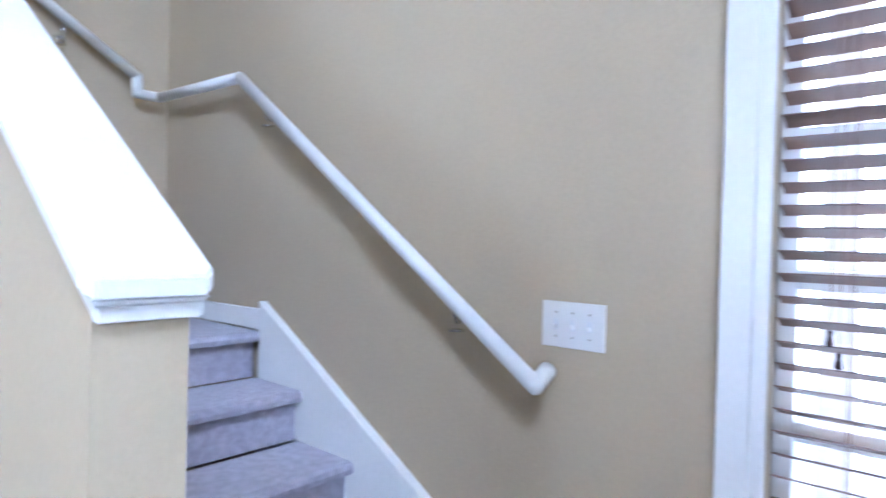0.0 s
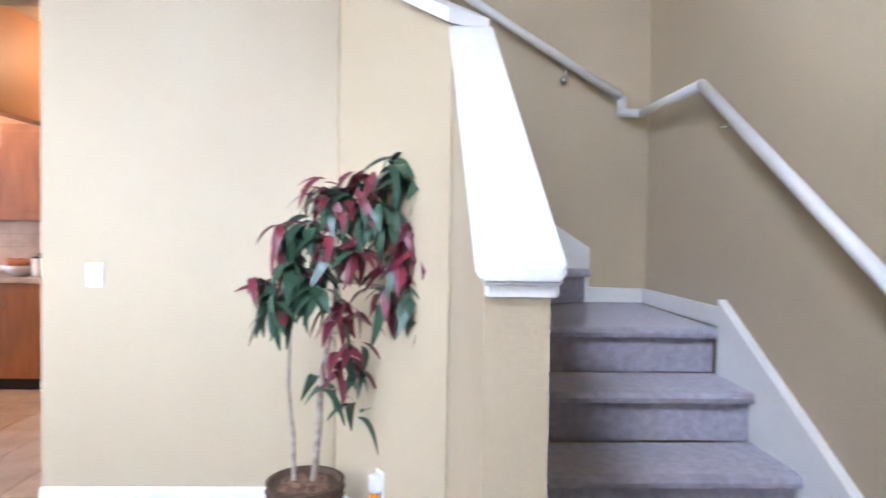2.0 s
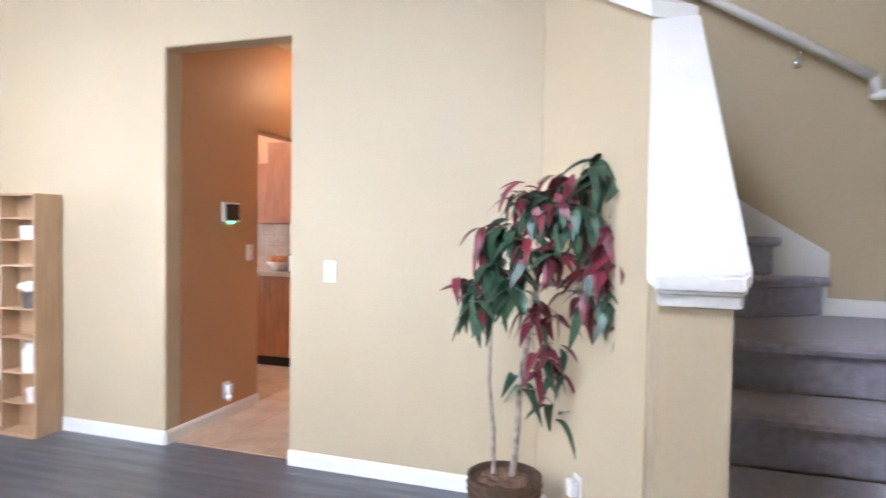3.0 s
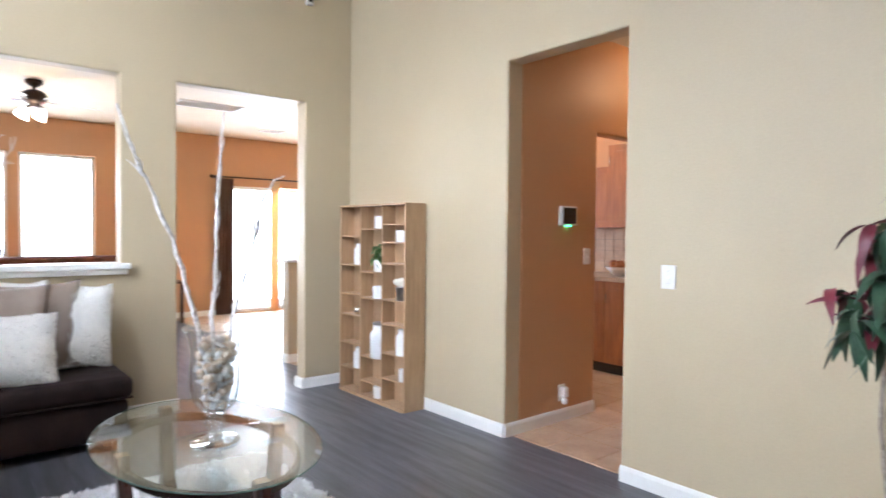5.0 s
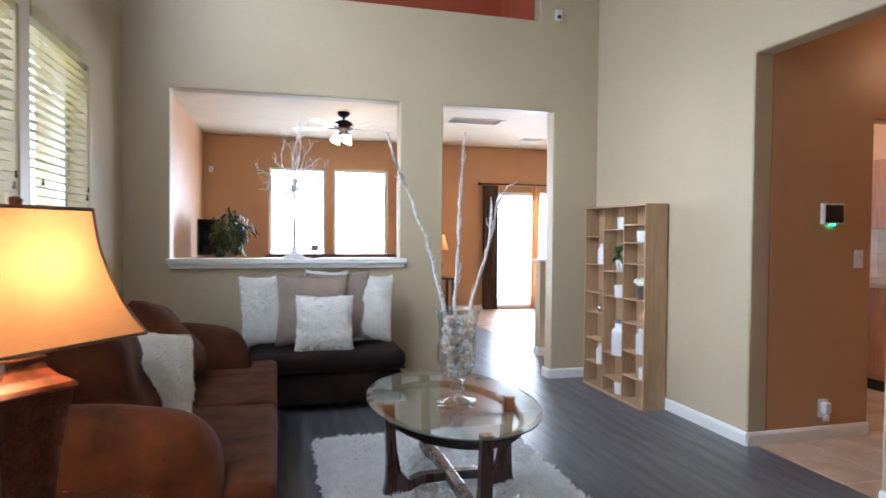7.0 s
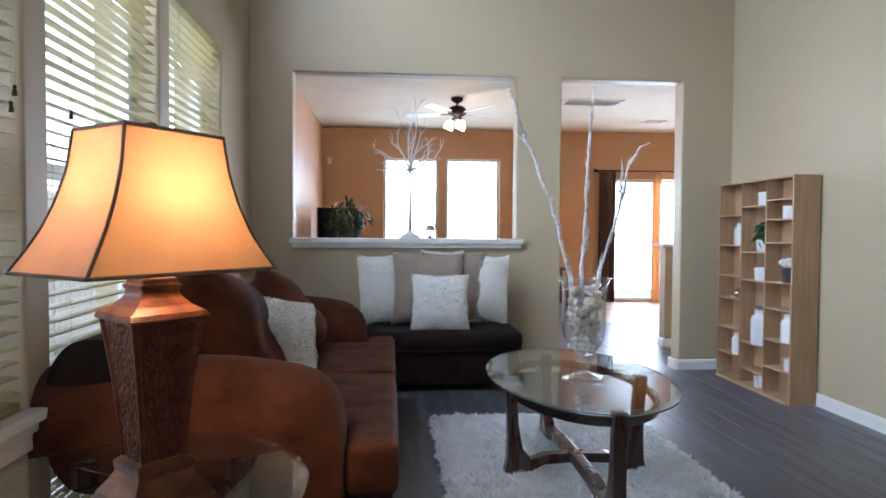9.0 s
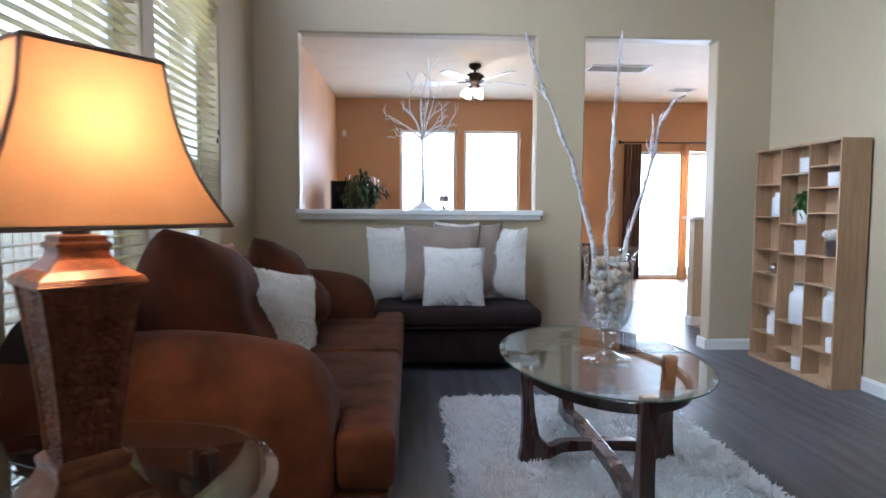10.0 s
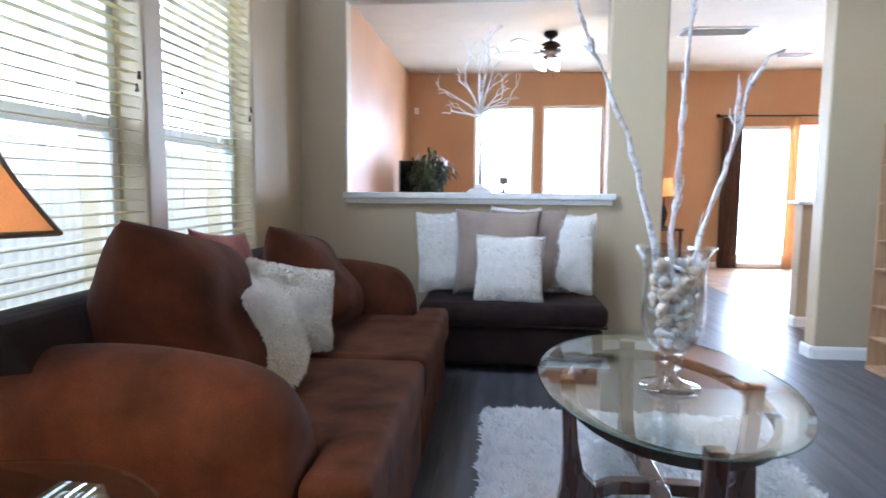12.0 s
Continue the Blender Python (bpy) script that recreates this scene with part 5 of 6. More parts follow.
def tall_plant():
    p = thing("artificial_plant", "tall artificial plant with green and burgundy leaves in wicker pot", "plant", pose(-0.37, -4.09, 0))
    part("pot", lathe([(0, 0), (0.105, 0), (0.125, 0.02), (0.15, 0.2), (0.16, 0.25), (0.165, 0.27), (0.15, 0.272), (0.14, 0.25), (0, 0.245)], 28), M_BASKET, p)
    for k in range(7):
        z = 0.03 + k * 0.034
        r = 0.126 + 0.03 * min(1, z / 0.22)
        part("weave", sweep([((r + 0.004 * (i % 2)) * math.cos(2 * math.pi * i / 32), (r + 0.004 * (i % 2)) * math.sin(2 * math.pi * i / 32), z) for i in range(33)], 0.009, 6, None, False), M_BASKET, p)
    soil = bmesh.new()
    bmesh.ops.create_grid(soil, x_segments=16, y_segments=16, size=0.105)
    for v in soil.verts:
        v.co.z = 0.262 + 0.02 * noise.noise(v.co * 30) - 0.6 * max(0, v.co.xy.length - 0.10)
    part("moss", soil, M_SOIL, p)
    rng = random.Random(14)
    trunks = [[(0.02, -0.03, 0.25), (0.015, -0.05, 0.45), (0.0, -0.06, 0.66), (-0.03, -0.10, 0.90), (-0.06, -0.13, 1.12), (-0.10, -0.17, 1.36)], [(0.0, 0.05, 0.25), (0.01, 0.055, 0.46), (-0.01, 0.075, 0.68), (-0.05, 0.06, 0.9), (-0.08, 0.04, 1.1)]]
    for t, r in zip(trunks, (0.015, 0.010)):
        fine = []
        for a, b in zip(t, t[1:]):
            for i in range(5):
                fine.append(Vector(a).lerp(Vector(b), i / 5) + Vector((rng.uniform(-1, 1), rng.uniform(-1, 1), 0)) * 0.002)
        fine.append(Vector(t[-1]))
        part("trunk", sweep(fine, [r * (1 - 0.5 * i / len(fine)) * rng.uniform(0.9, 1.15) for i in range(len(fine))], 8), M_TRUNK, p)
    meshes = {True: [leaf_mesh("leaf", L, W, d, M_LEAFR) for L, W, d in ((0.135, 0.046, 0.7), (0.125, 0.042, 1.1), (0.115, 0.038, 0.4))],
              False: [leaf_mesh("leaf", L, W, d, M_LEAFG) for L, W, d in ((0.14, 0.054, 0.8), (0.13, 0.05, 1.2), (0.12, 0.046, 0.5))]}
    heads = [(-0.12, -0.24, 1.52, 0, 13), (-0.14, -0.31, 1.48, 0, 12), (-0.1, -0.12, 1.46, 1, 10), (-0.12, -0.02, 1.40, 0, 12), (-0.16, 0.02, 1.42, 1, 8), (-0.15, -0.10, 1.36, 0, 14), (-0.18, -0.20, 1.33, 0, 13), (-0.14, -0.36, 1.34, 0, 12), (-0.17, -0.30, 1.27, 1, 10),
             (-0.12, 0.08, 1.28, 0, 10), (-0.16, 0.16, 1.24, 1, 7), (-0.16, 0.02, 1.20, 0, 13), (-0.18, -0.10, 1.20, 1, 9), (-0.14, 0.14, 1.12, 0, 12), (-0.20, -0.36, 1.18, 1, 12), (-0.16, -0.26, 1.12, 1, 10), (-0.18, 0.06, 1.06, 0, 13),
             (-0.16, 0.24, 1.03, 1, 6), (-0.2, 0.18, 0.98, 0, 8), (-0.20, -0.32, 1.04, 0, 11), (-0.2, -0.40, 0.96, 0, 10), (-0.14, -0.20, 1.0, 1, 7), (-0.12, -0.04, 0.94, 1, 8), (-0.08, -0.09, 0.86, 1, 7), (-0.06, -0.02, 0.80, 1, 6), (-0.04, -0.10, 0.74, 0, 4), (-0.02, 0.04, 0.72, 0, 3), (0.0, -0.09, 0.60, 0, 3), (-0.2, -0.45, 1.08, 1, 5)]
    for hx, hy, hz, red, count in heads:
        hy, hz = hy * 1.08 - 0.115, hz + 0.085 * (hz > 0.9)
        base = min((Vector(q) for t in trunks for q in t[2:]), key=lambda q: (q - Vector((hx, hy, hz))).length)
        part("stem", sweep([base, base.lerp(Vector((hx, hy, hz)), 0.5) + Vector((0, 0, 0.03)), (hx, hy, hz)], [0.005, 0.004, 0.003], 6), M_TRUNK, p)
        turn = rng.uniform(0, 360)
        for k in range(int(count * (2.0 if hz > 0.95 else 1.3)) + 1):
            is_red = bool(red) if rng.random() < 0.86 else not red
            ob = new("leaf", rng.choice(meshes[is_red]))
            ob.parent = p
            ob.matrix_local = pose(hx + rng.uniform(-0.03, 0.03), hy + rng.uniform(-0.04, 0.04), hz - rng.uniform(-0.03, 0.06), 0, 0, turn + k * 137.5) @ pose(0, 0, 0, rng.uniform(-48, 26), rng.uniform(-25, 25), 0)


tall_plant()

# ---- small wall fixtures ----
def wall_plate(label, at, w, h, toggles):
    """A switch plate that faces local -y."""
    p = thing("light_switch", label, "switch", at, "switch plates")
    part("plate", box(-w / 2, -0.006, -h / 2, w / 2, 0, h / 2, 0.0025), M_PLASTIC, p)
    for i in range(toggles):
        x = (i - (toggles - 1) / 2) * 0.046
        part("surround", box(x - 0.006, -0.0085, -0.013, x + 0.006, -0.0055, 0.013, 0.001), M_WHITE, p)
        part("toggle", box(x - 0.0035, -0.019, -0.009, x + 0.0035, -0.008, 0.001, 0.0015), M_PLASTIC, p)
        for z in (-0.03, 0.03):
            part("screw", lathe([(0, 0), (0.003, 0), (0.0025, 0.001), (0, 0.0012)], 8), M_CHROME, p, at=pose(x, -0.006, z, 90))
    return p


wall_plate("white three-gang light switch plate on the stair wall", pose(-1.93, YF + 0.0005, 1.132, 0, 0, 180), 0.172, 0.114, 3)
wall_plate("white light switch plate beside the kitchen opening", pose(-0.0005, -3.022, 1.103, 0, 0, -90), 0.076, 0.118, 1)
wall_plate("cream light switch plate on the hallway wall", pose(0.83, -1.9005, 1.15), 0.072, 0.115, 1)
thermo = thing("thermostat", "white wall thermostat with black screen and green light", "thermostat", pose(0.60, -1.9005, 1.437))
part("body", box(-0.085, -0.026, -0.066, 0.085, 0, 0.066, 0.006), M_PLASTIC, thermo)
part("screen", box(-0.068, -0.0285, -0.056, 0.075, -0.0262, 0.056, 0.001), M_BLACK, thermo, "glossy black screen")
part("status_light", box(-0.02, -0.022, -0.073, 0.02, -0.006, -0.0665, 0.001), glow("green_light", (0.08, 1.0, 0.35), 9.0), thermo, "glowing green light")


def plug_in(at, label, juice):
    p = thing("plug_in_freshener", label, "air freshener", at)
    part("outlet_plate", box(-0.036, -0.005, -0.058, 0.036, 0, 0.058, 0.002), M_PLASTIC, p)
    part("body", box(-0.026, -0.05, -0.03, 0.026, -0.0055, 0.045, 0.012, 3), M_WHITE, p)
    part("bottle", lathe([(0, -0.075), (0.018, -0.075), (0.021, -0.06), (0.021, -0.04), (0.01, -0.031), (0, -0.031)], 14, None, (0, -0.03, 0)), juice, p, smooth=True)


M_JUICE = mat("orange_scented_oil", (0.75, 0.28, 0.02), 0.15, 0.1, 9, 0.0)
plug_in(pose(0.57, -1.9005, 0.20), "white plug-in air freshener on the hallway outlet", M_WHITE)
plug_in(pose(-0.40, -4.4207, 0.26, 0, 0, math.degrees(math.atan2(A_Y - B_Y, A_X - B_X)) - 180 + 180) @ pose(0.02, 0, 0) @ pose(0, 0.0, 0, 0, 0, 180), "white plug-in air freshener with orange oil", M_JUICE)
sens = thing("motion_sensor", "small white alarm sensor high on the wall", "sensor", pose(-0.405, -0.0005, 3.215))
part("body", box(-0.03, -0.04, -0.05, 0.03, 0, 0.05, 0.008), M_PLASTIC, sens)
part("lens", box(-0.018, -0.043, -0.03, 0.018, -0.0405, 0.0, 0.002), M_BLACK, sens, "dark sensor lens")
sens2 = thing("wall_sensor", "small white sensor on the den wall", "sensor", pose(-3.765, DEN_Y - 0.0005, 2.22))
part("body", box(-0.03, -0.04, -0.045, 0.03, 0, 0.045, 0.008), M_PLASTIC, sens2)

# ---- kitchen seen through the opening ----
M_STONETOP = mat("pale_speckled_countertop", (0.50, 0.40, 0.32), 0.3, 0.35, 60, 0.05, 200)


def cabinet(name, label, x0, y0, z0, x1, y1, z1, doors):
    c = thing(name, label, "cabinet", None, "kitchen cabinets")
    part("body", box(x0 + 0.02, y0, z0, x1, y1, z1, 0.002, 1), M_CAB, c)
    w = (y1 - y0) / doors
    for i in range(doors):
        a, b = y0 + i * w + 0.004, y0 + (i + 1) * w - 0.004
        d = part("door", box(x0, a, z0 + 0.004, x0 + 0.019, b, z1 - 0.004, 0.003), M_CAB, c)
        part("door_panel", box(x0 - 0.006, a + 0.06, z0 + 0.065, x0 - 0.0005, b - 0.06, z1 - 0.065, 0.004), M_CAB, d)
        part("handle", sweep([(x0 - 0.001, b - 0.035, z1 - 0.2), (x0 - 0.028, b - 0.035, z1 - 0.19), (x0 - 0.028, b - 0.035, z1 - 0.12), (x0 - 0.001, b - 0.035, z1 - 0.11)], 0.005, 8), M_CHROME, d)
    return c


cabinet("base_cabinet", "warm oak base cabinet below the counter", 2.02, -1.62, 0.1, 2.6, -0.82, 0.87, 2)
cabinet("base_cabinet", "warm oak base cabinet below the counter", 2.02, -0.818, 0.1, 2.6, -0.02, 0.87, 2)
cabinet("wall_cabinet", "tall deep oak wall cabinet above the counter", 2.16, -1.62, 1.37, 2.6, -1.14, 2.16, 1)
cabinet("wall_cabinet", "warm oak wall cabinet above the counter", 2.26, -1.138, 1.37, 2.6, -0.02, 1.97, 3)
tagged(part("toe_kick", box(2.08, -1.62, 0, 2.58, -0.02, 0.099), M_BLACK), "dark recessed toe kick below the cabinets", "toe kick")
tagged(part("countertop", box(1.99, -1.64, 0.872, 2.6, 0, 0.912, 0.006), M_STONETOP), "pale speckled kitchen countertop on the cabinets", "countertop")
splash = structure("backsplash", box(2.59, -1.62, 0.913, 2.599, -0.02, 1.368), M_GROUT, "beige tiled backsplash above the counter", "wall")
for i in range(14):
    for j in range(4):
        part("tile", box(2.583, -1.62 + i * 0.114 + 0.002, 0.915 + j * 0.113 + 0.002, 2.5895, -1.62 + (i + 1) * 0.114 - 0.002, 0.915 + (j + 1) * 0.113 - 0.002), M_TILE, splash)
bowl = thing("fruit_bowl", "pale bowl heaped with small baked goods", "bowl", pose(2.2, -1.28, 0.913))
part("bowl", lathe([(0, 0), (0.06, 0), (0.13, 0.06), (0.15, 0.09), (0.145, 0.09), (0.12, 0.06), (0.05, 0.012), (0, 0.01)], 24), M_WHITE, bowl, smooth=True)
rng = random.Random(6)
M_BREAD = mat("browned_crust", (0.40, 0.14, 0.05), 0.6, 0.4, 20, 0.3, 100, island=0.3)
for i in range(14):
    bm = bmesh.new()
    bmesh.ops.create_icosphere(bm, subdivisions=2, radius=0.035, matrix=Matrix.Diagonal((1.2, 0.9, 0.8, 1)))
    part("roll", bm, M_BREAD, bowl, smooth=True, at=pose(rng.uniform(-0.08, 0.08), rng.uniform(-0.08, 0.08), 0.07 + rng.uniform(0, 0.06), 0, 0, rng.uniform(0, 180)))
can = thing("canister", "white ceramic canister on the kitchen counter", "canister", pose(2.15, -1.46, 0.913))
part("body", lathe([(0, 0), (0.05, 0), (0.055, 0.01), (0.055, 0.15), (0, 0.15)], 20), M_WHITE, can, smooth=True)
part("lid", lathe([(0, 0.151), (0.057, 0.151), (0.057, 0.165), (0.015, 0.172), (0.018, 0.19), (0, 0.195)], 20), M_BRONZE, can, "bronze lid")
M_DIFFUSER = glow("warm_diffuser", (1.0, 0.75, 0.5), 3.0)


# unseen fixture, added to carry the kitchen's warm light
def unseen_kitchen_light(x, y):
    kl = thing("ceiling_light", "warm glowing round ceiling light out of view, added in the kitchen", "light", pose(x, y, DEN_H), "kitchen lights")
    part("base", lathe([(0, 0), (0.16, 0), (0.16, -0.03), (0, -0.03)], 28), M_BRONZE, kl)
    part("diffuser", lathe([(0.15, -0.03), (0.145, -0.06), (0.1, -0.09), (0, -0.1)], 28), M_DIFFUSER, kl, smooth=True).visible_shadow = False


unseen_kitchen_light(1.55, -2.3)
unseen_kitchen_light(1.45, -0.7)

# ---- den ----
bar = structure("wall_bar", box(-0.10, 0.98, 0, 1.3, 1.10, 1.0, 0.004), M_WALL, "beige half wall between den and kitchen", "wall")
structure("trim_bar_cap", box(-0.15, 0.93, 1.0, 1.35, 1.15, 1.03, 0.008), M_TRIM, "white painted cap on the half wall", "trim")
baseboard(-0.10, 0.98, 1.3, 0.98, -1)
baseboard(-0.10, 0.98, -0.10, 1.10, 1)
baseboard(-3.87, DEN_Y, 0.80, DEN_Y, -1)


def ceiling_fan():
    f = thing("ceiling_fan", "dark bronze ceiling fan with lit glass shades", "fan", pose(-2.02, 2.52, DEN_H))
    part("canopy", lathe([(0, 0), (0.07, 0), (0.075, -0.03), (0.04, -0.06), (0.014, -0.065), (0.014, -0.10), (0, -0.10)], 24), M_BRONZE, f, smooth=True)
    part("motor", lathe([(0, -0.10), (0.06, -0.10), (0.10, -0.125), (0.115, -0.16), (0.11, -0.20), (0.07, -0.225), (0.05, -0.23), (0.05, -0.26), (0, -0.26)], 28), M_BRONZE, f, smooth=True)
    for k in range(5):
        turn = pose(0, 0, -0.19, 0, 0, 72 * k + 15)
        blade = prism(rounded([(0.17, -0.05), (0.62, -0.068), (0.65, 0.0), (0.62, 0.068), (0.17, 0.05)], 0.03, 4), -0.004, 0.004, "z")
        b = part("blade", blade, M_TRIM, f, "pale reversible blade", at=turn @ pose(0, 0, 0, 11))
        part("blade_iron", box(0.09, -0.018, -0.008, 0.21, 0.018, -0.0045, 0.001), M_BRONZE, b)
    for k in range(4):
        a = math.radians(90 * k + 40)
        c, s = math.cos(a), math.sin(a)
        part("lamp_arm", sweep([(0.03 * c, 0.03 * s, -0.25), (0.08 * c, 0.08 * s, -0.265), (0.10 * c, 0.10 * s, -0.285)], 0.012, 8), M_BRONZE, f)
        bell = lathe([(0.018, 0), (0.03, -0.012), (0.05, -0.05), (0.062, -0.085), (0.058, -0.085), (0.045, -0.05), (0.0, -0.02)], 18)
        part("glass_shade", bell, glow("lit_frosted_glass", (1.0, 0.92, 0.8), 5.0) if k == 0 else bpy.data.materials["lit_frosted_glass"], f, "glowing frosted glass shade", True, pose(0.10 * c, 0.10 * s, -0.285) @ pose(0, 0, 0, 0, 25, 0)).visible_shadow = False
    part("pull_chain", sweep([(0.03, 0, -0.26), (0.03, 0, -0.46)], 0.0025, 6), M_BRONZE, f)


ceiling_fan()


def ceiling_vent(x, y, w, d):
    v = thing("ceiling_vent", "white louvred air vent in the den ceiling", "vent", pose(x, y, DEN_H), "ceiling vents")
    part("backing", box(-w / 2 + 0.01, -d / 2 + 0.01, -0.004, w / 2 - 0.01, d / 2 - 0.01, -0.001), M_BLACK, v)
    for b in ((-w / 2, -d / 2, -w / 2 + 0.03, d / 2), (w / 2 - 0.03, -d / 2, w / 2, d / 2), (-w / 2 + 0.03, -d / 2, w / 2 - 0.03, -d / 2 + 0.03), (-w / 2 + 0.03, d / 2 - 0.03, w / 2 - 0.03, d / 2)):
        part("frame", box(b[0], b[1], -0.012, b[2], b[3], -0.0005, 0.002), M_TRIM, v)
    n = int((d - 0.06) / 0.022)
    for i in range(n):
        part("louvre", box(-w / 2 + 0.03, -0.009, -0.001, w / 2 - 0.03, 0.009, 0.001), M_TRIM, v, at=pose(0, -d / 2 + 0.04 + i * 0.022, -0.009, 35))
    return v


ceiling_vent(-0.33, 2.58, 0.72, 0.34)
ceiling_vent(1.0, 3.8, 0.32, 0.2)

M_DRAPE = mat("dark_brown_drape", (0.10, 0.042, 0.022), 0.85, 0.25, 6, 0.3, 200, sheen=0.2)
M_DRAPE2 = sheer("tan_drape", (0.72, 0.48, 0.26), 0.5)


def drape(x0, x1, z0, z1, material, label):
    d = thing("curtain", label, "curtain", None, "patio curtains")
    bm = bmesh.new()
    n = 60
    rows = []
    for z in np.linspace(z0, z1, 9):
        rows.append([bm.verts.new((x0 + (x1 - x0) * i / n, DEN_Y - 0.09 + 0.028 * math.sin(i / n * math.pi * 2 * (x1 - x0) / 0.055) * (0.6 + 0.4 * (z1 - z) / (z1 - z0)), z)) for i in range(n + 1)])
    for p, q in zip(rows, rows[1:]):
        for i in range(n):
            bm.faces.new((p[i], p[i + 1], q[i + 1], q[i]))
    ob = part("cloth", bm, material, d, smooth=True)
    mod = ob.modifiers.new("cloth thickness", "SOLIDIFY")
    mod.thickness = 0.003
    return d


drape(0.52, 0.78, 0.015, 2.10, M_DRAPE, "dark brown drape beside the patio door")
drape(1.40, 1.54, 0.015, 2.10, M_DRAPE2, "tan drape hanging before the patio door")
rod = thing("curtain_rod", "dark bronze curtain rod above the patio door", "curtain rod")
part("rod", sweep([(0.46, DEN_Y - 0.09, 2.125), (2.4, DEN_Y - 0.09, 2.125)], 0.012, 10), M_BRONZE, rod, smooth=True)
part("finial", lathe([(0, -0.03), (0.02, -0.02), (0.026, 0), (0.02, 0.02), (0, 0.03)], 12, None, (0.45, DEN_Y - 0.09, 2.125)), M_BRONZE, rod, smooth=True)
for x in (0.5, 2.35):
    part("bracket", box(x, DEN_Y - 0.09, 2.10, x + 0.015, DEN_Y, 2.115), M_BRONZE, rod)


def den_sofa():
    s = thing("den_sofa", "dark brown sofa with its back below the den windows", "sofa")
    part("base", box(-3.0, 3.75, 0.06, -0.75, 4.6, 0.42, 0.04, 3), M_SUEDE, s)
    part("backrest", box(-3.0, 4.35, 0.42, -0.75, 4.62, 0.96, 0.09, 4), M_SUEDE, s)
    for x in (-3.15, -0.82):
        part("arm", box(x, 3.75, 0.06, x + 0.24, 4.6, 0.66, 0.09, 4), M_SUEDE, s)
    for x in (-2.8, -1.85):
        part("seat_cushion", box(x, 3.72, 0.425, x + 0.93, 4.34, 0.55, 0.05, 3), M_SUEDE, s)
    for x in (-3.0, -0.75):
        part("foot", lathe([(0, 0), (0.03, 0), (0.035, 0.06), (0, 0.06)], 12, None, (x, 4.1, 0)), M_CHERRY, s)


den_sofa()
def television():
    t = thing("television", "black flat television on a low dark stand in the den", "television", pose(-3.54, 3.62, 0, 0, 0, 30))
    part("screen_panel", box(-0.30, -0.03, 0.98, 0.30, 0.02, 1.45, 0.006), M_BLACK, t)
    part("screen", box(-0.285, -0.034, 1.00, 0.285, -0.0305, 1.435), mat("dark_screen_glass", (0.01, 0.011, 0.013), 0.12, 0.1, 5, 0.0), t, "glossy dark screen")
    part("neck", box(-0.06, -0.015, 0.56, 0.06, 0.012, 0.98, 0.004), M_BLACK, t)
    part("foot", box(-0.25, -0.11, 0.545, 0.25, 0.10, 0.56, 0.004), M_BLACK, t)


def media_stand():
    c = thing("media_stand", "low dark cherry media stand below the television", "cabinet", pose(-3.44, 3.58, 0, 0, 0, 30))
    part("body", box(-0.36, -0.15, 0.05, 0.36, 0.17, 0.544, 0.006), M_CHERRY, c)
    for x in (-0.355, 0.003):
        d = part("door", box(x, -0.169, 0.07, x + 0.352, -0.151, 0.52, 0.004), M_CHERRY, c)
        part("handle", lathe([(0, 0), (0.01, 0), (0.012, 0.015), (0, 0.018)], 10), M_CHROME, d, at=pose(x + 0.176, -0.17, 0.3, 90))
    for x in (-0.3, 0.3):
        for y in (-0.1, 0.12):
            part("foot", box(x - 0.025, y - 0.025, 0, x + 0.025, y + 0.025, 0.05, 0.003), M_CHERRY, c)


television()
media_stand()


def den_side_table():
    t = thing("side_table", "small dark wooden side table against the den wall", "table", pose(-0.30, 4.5, 0))
    part("tabletop", box(-0.24, -0.22, 0.555, 0.24, 0.22, 0.585, 0.006), M_CHERRY, t)
    for x in (-0.2, 0.2):
        for y in (-0.18, 0.18):
            part("leg", box(x - 0.02, y - 0.02, 0, x + 0.02, y + 0.02, 0.555, 0.003), M_CHERRY, t)
    lamp = thing("den_lamp", "lit table lamp with amber shade on the side table", "lamp", pose(-0.30, 4.45, 0.5855))
    part("base", lathe([(0, 0), (0.075, 0), (0.078, 0.012), (0.03, 0.03), (0.022, 0.06), (0.05, 0.14), (0.058, 0.2), (0.035, 0.28), (0.014, 0.31), (0.01, 0.44), (0, 0.44)], 24), M_BRONZE, lamp, smooth=True)
    part("shade", lathe([(0.15, 0.44), (0.125, 0.52), (0.105, 0.60), (0.095, 0.68)], 28), M_SHADE, lamp, "amber cloth shade", True)


den_side_table()


M_FICUS = mat("deep_green_ficus_leaf", (0.028, 0.062, 0.020), 0.4, 0.4, 14, 0.2, 60, island=0.4)


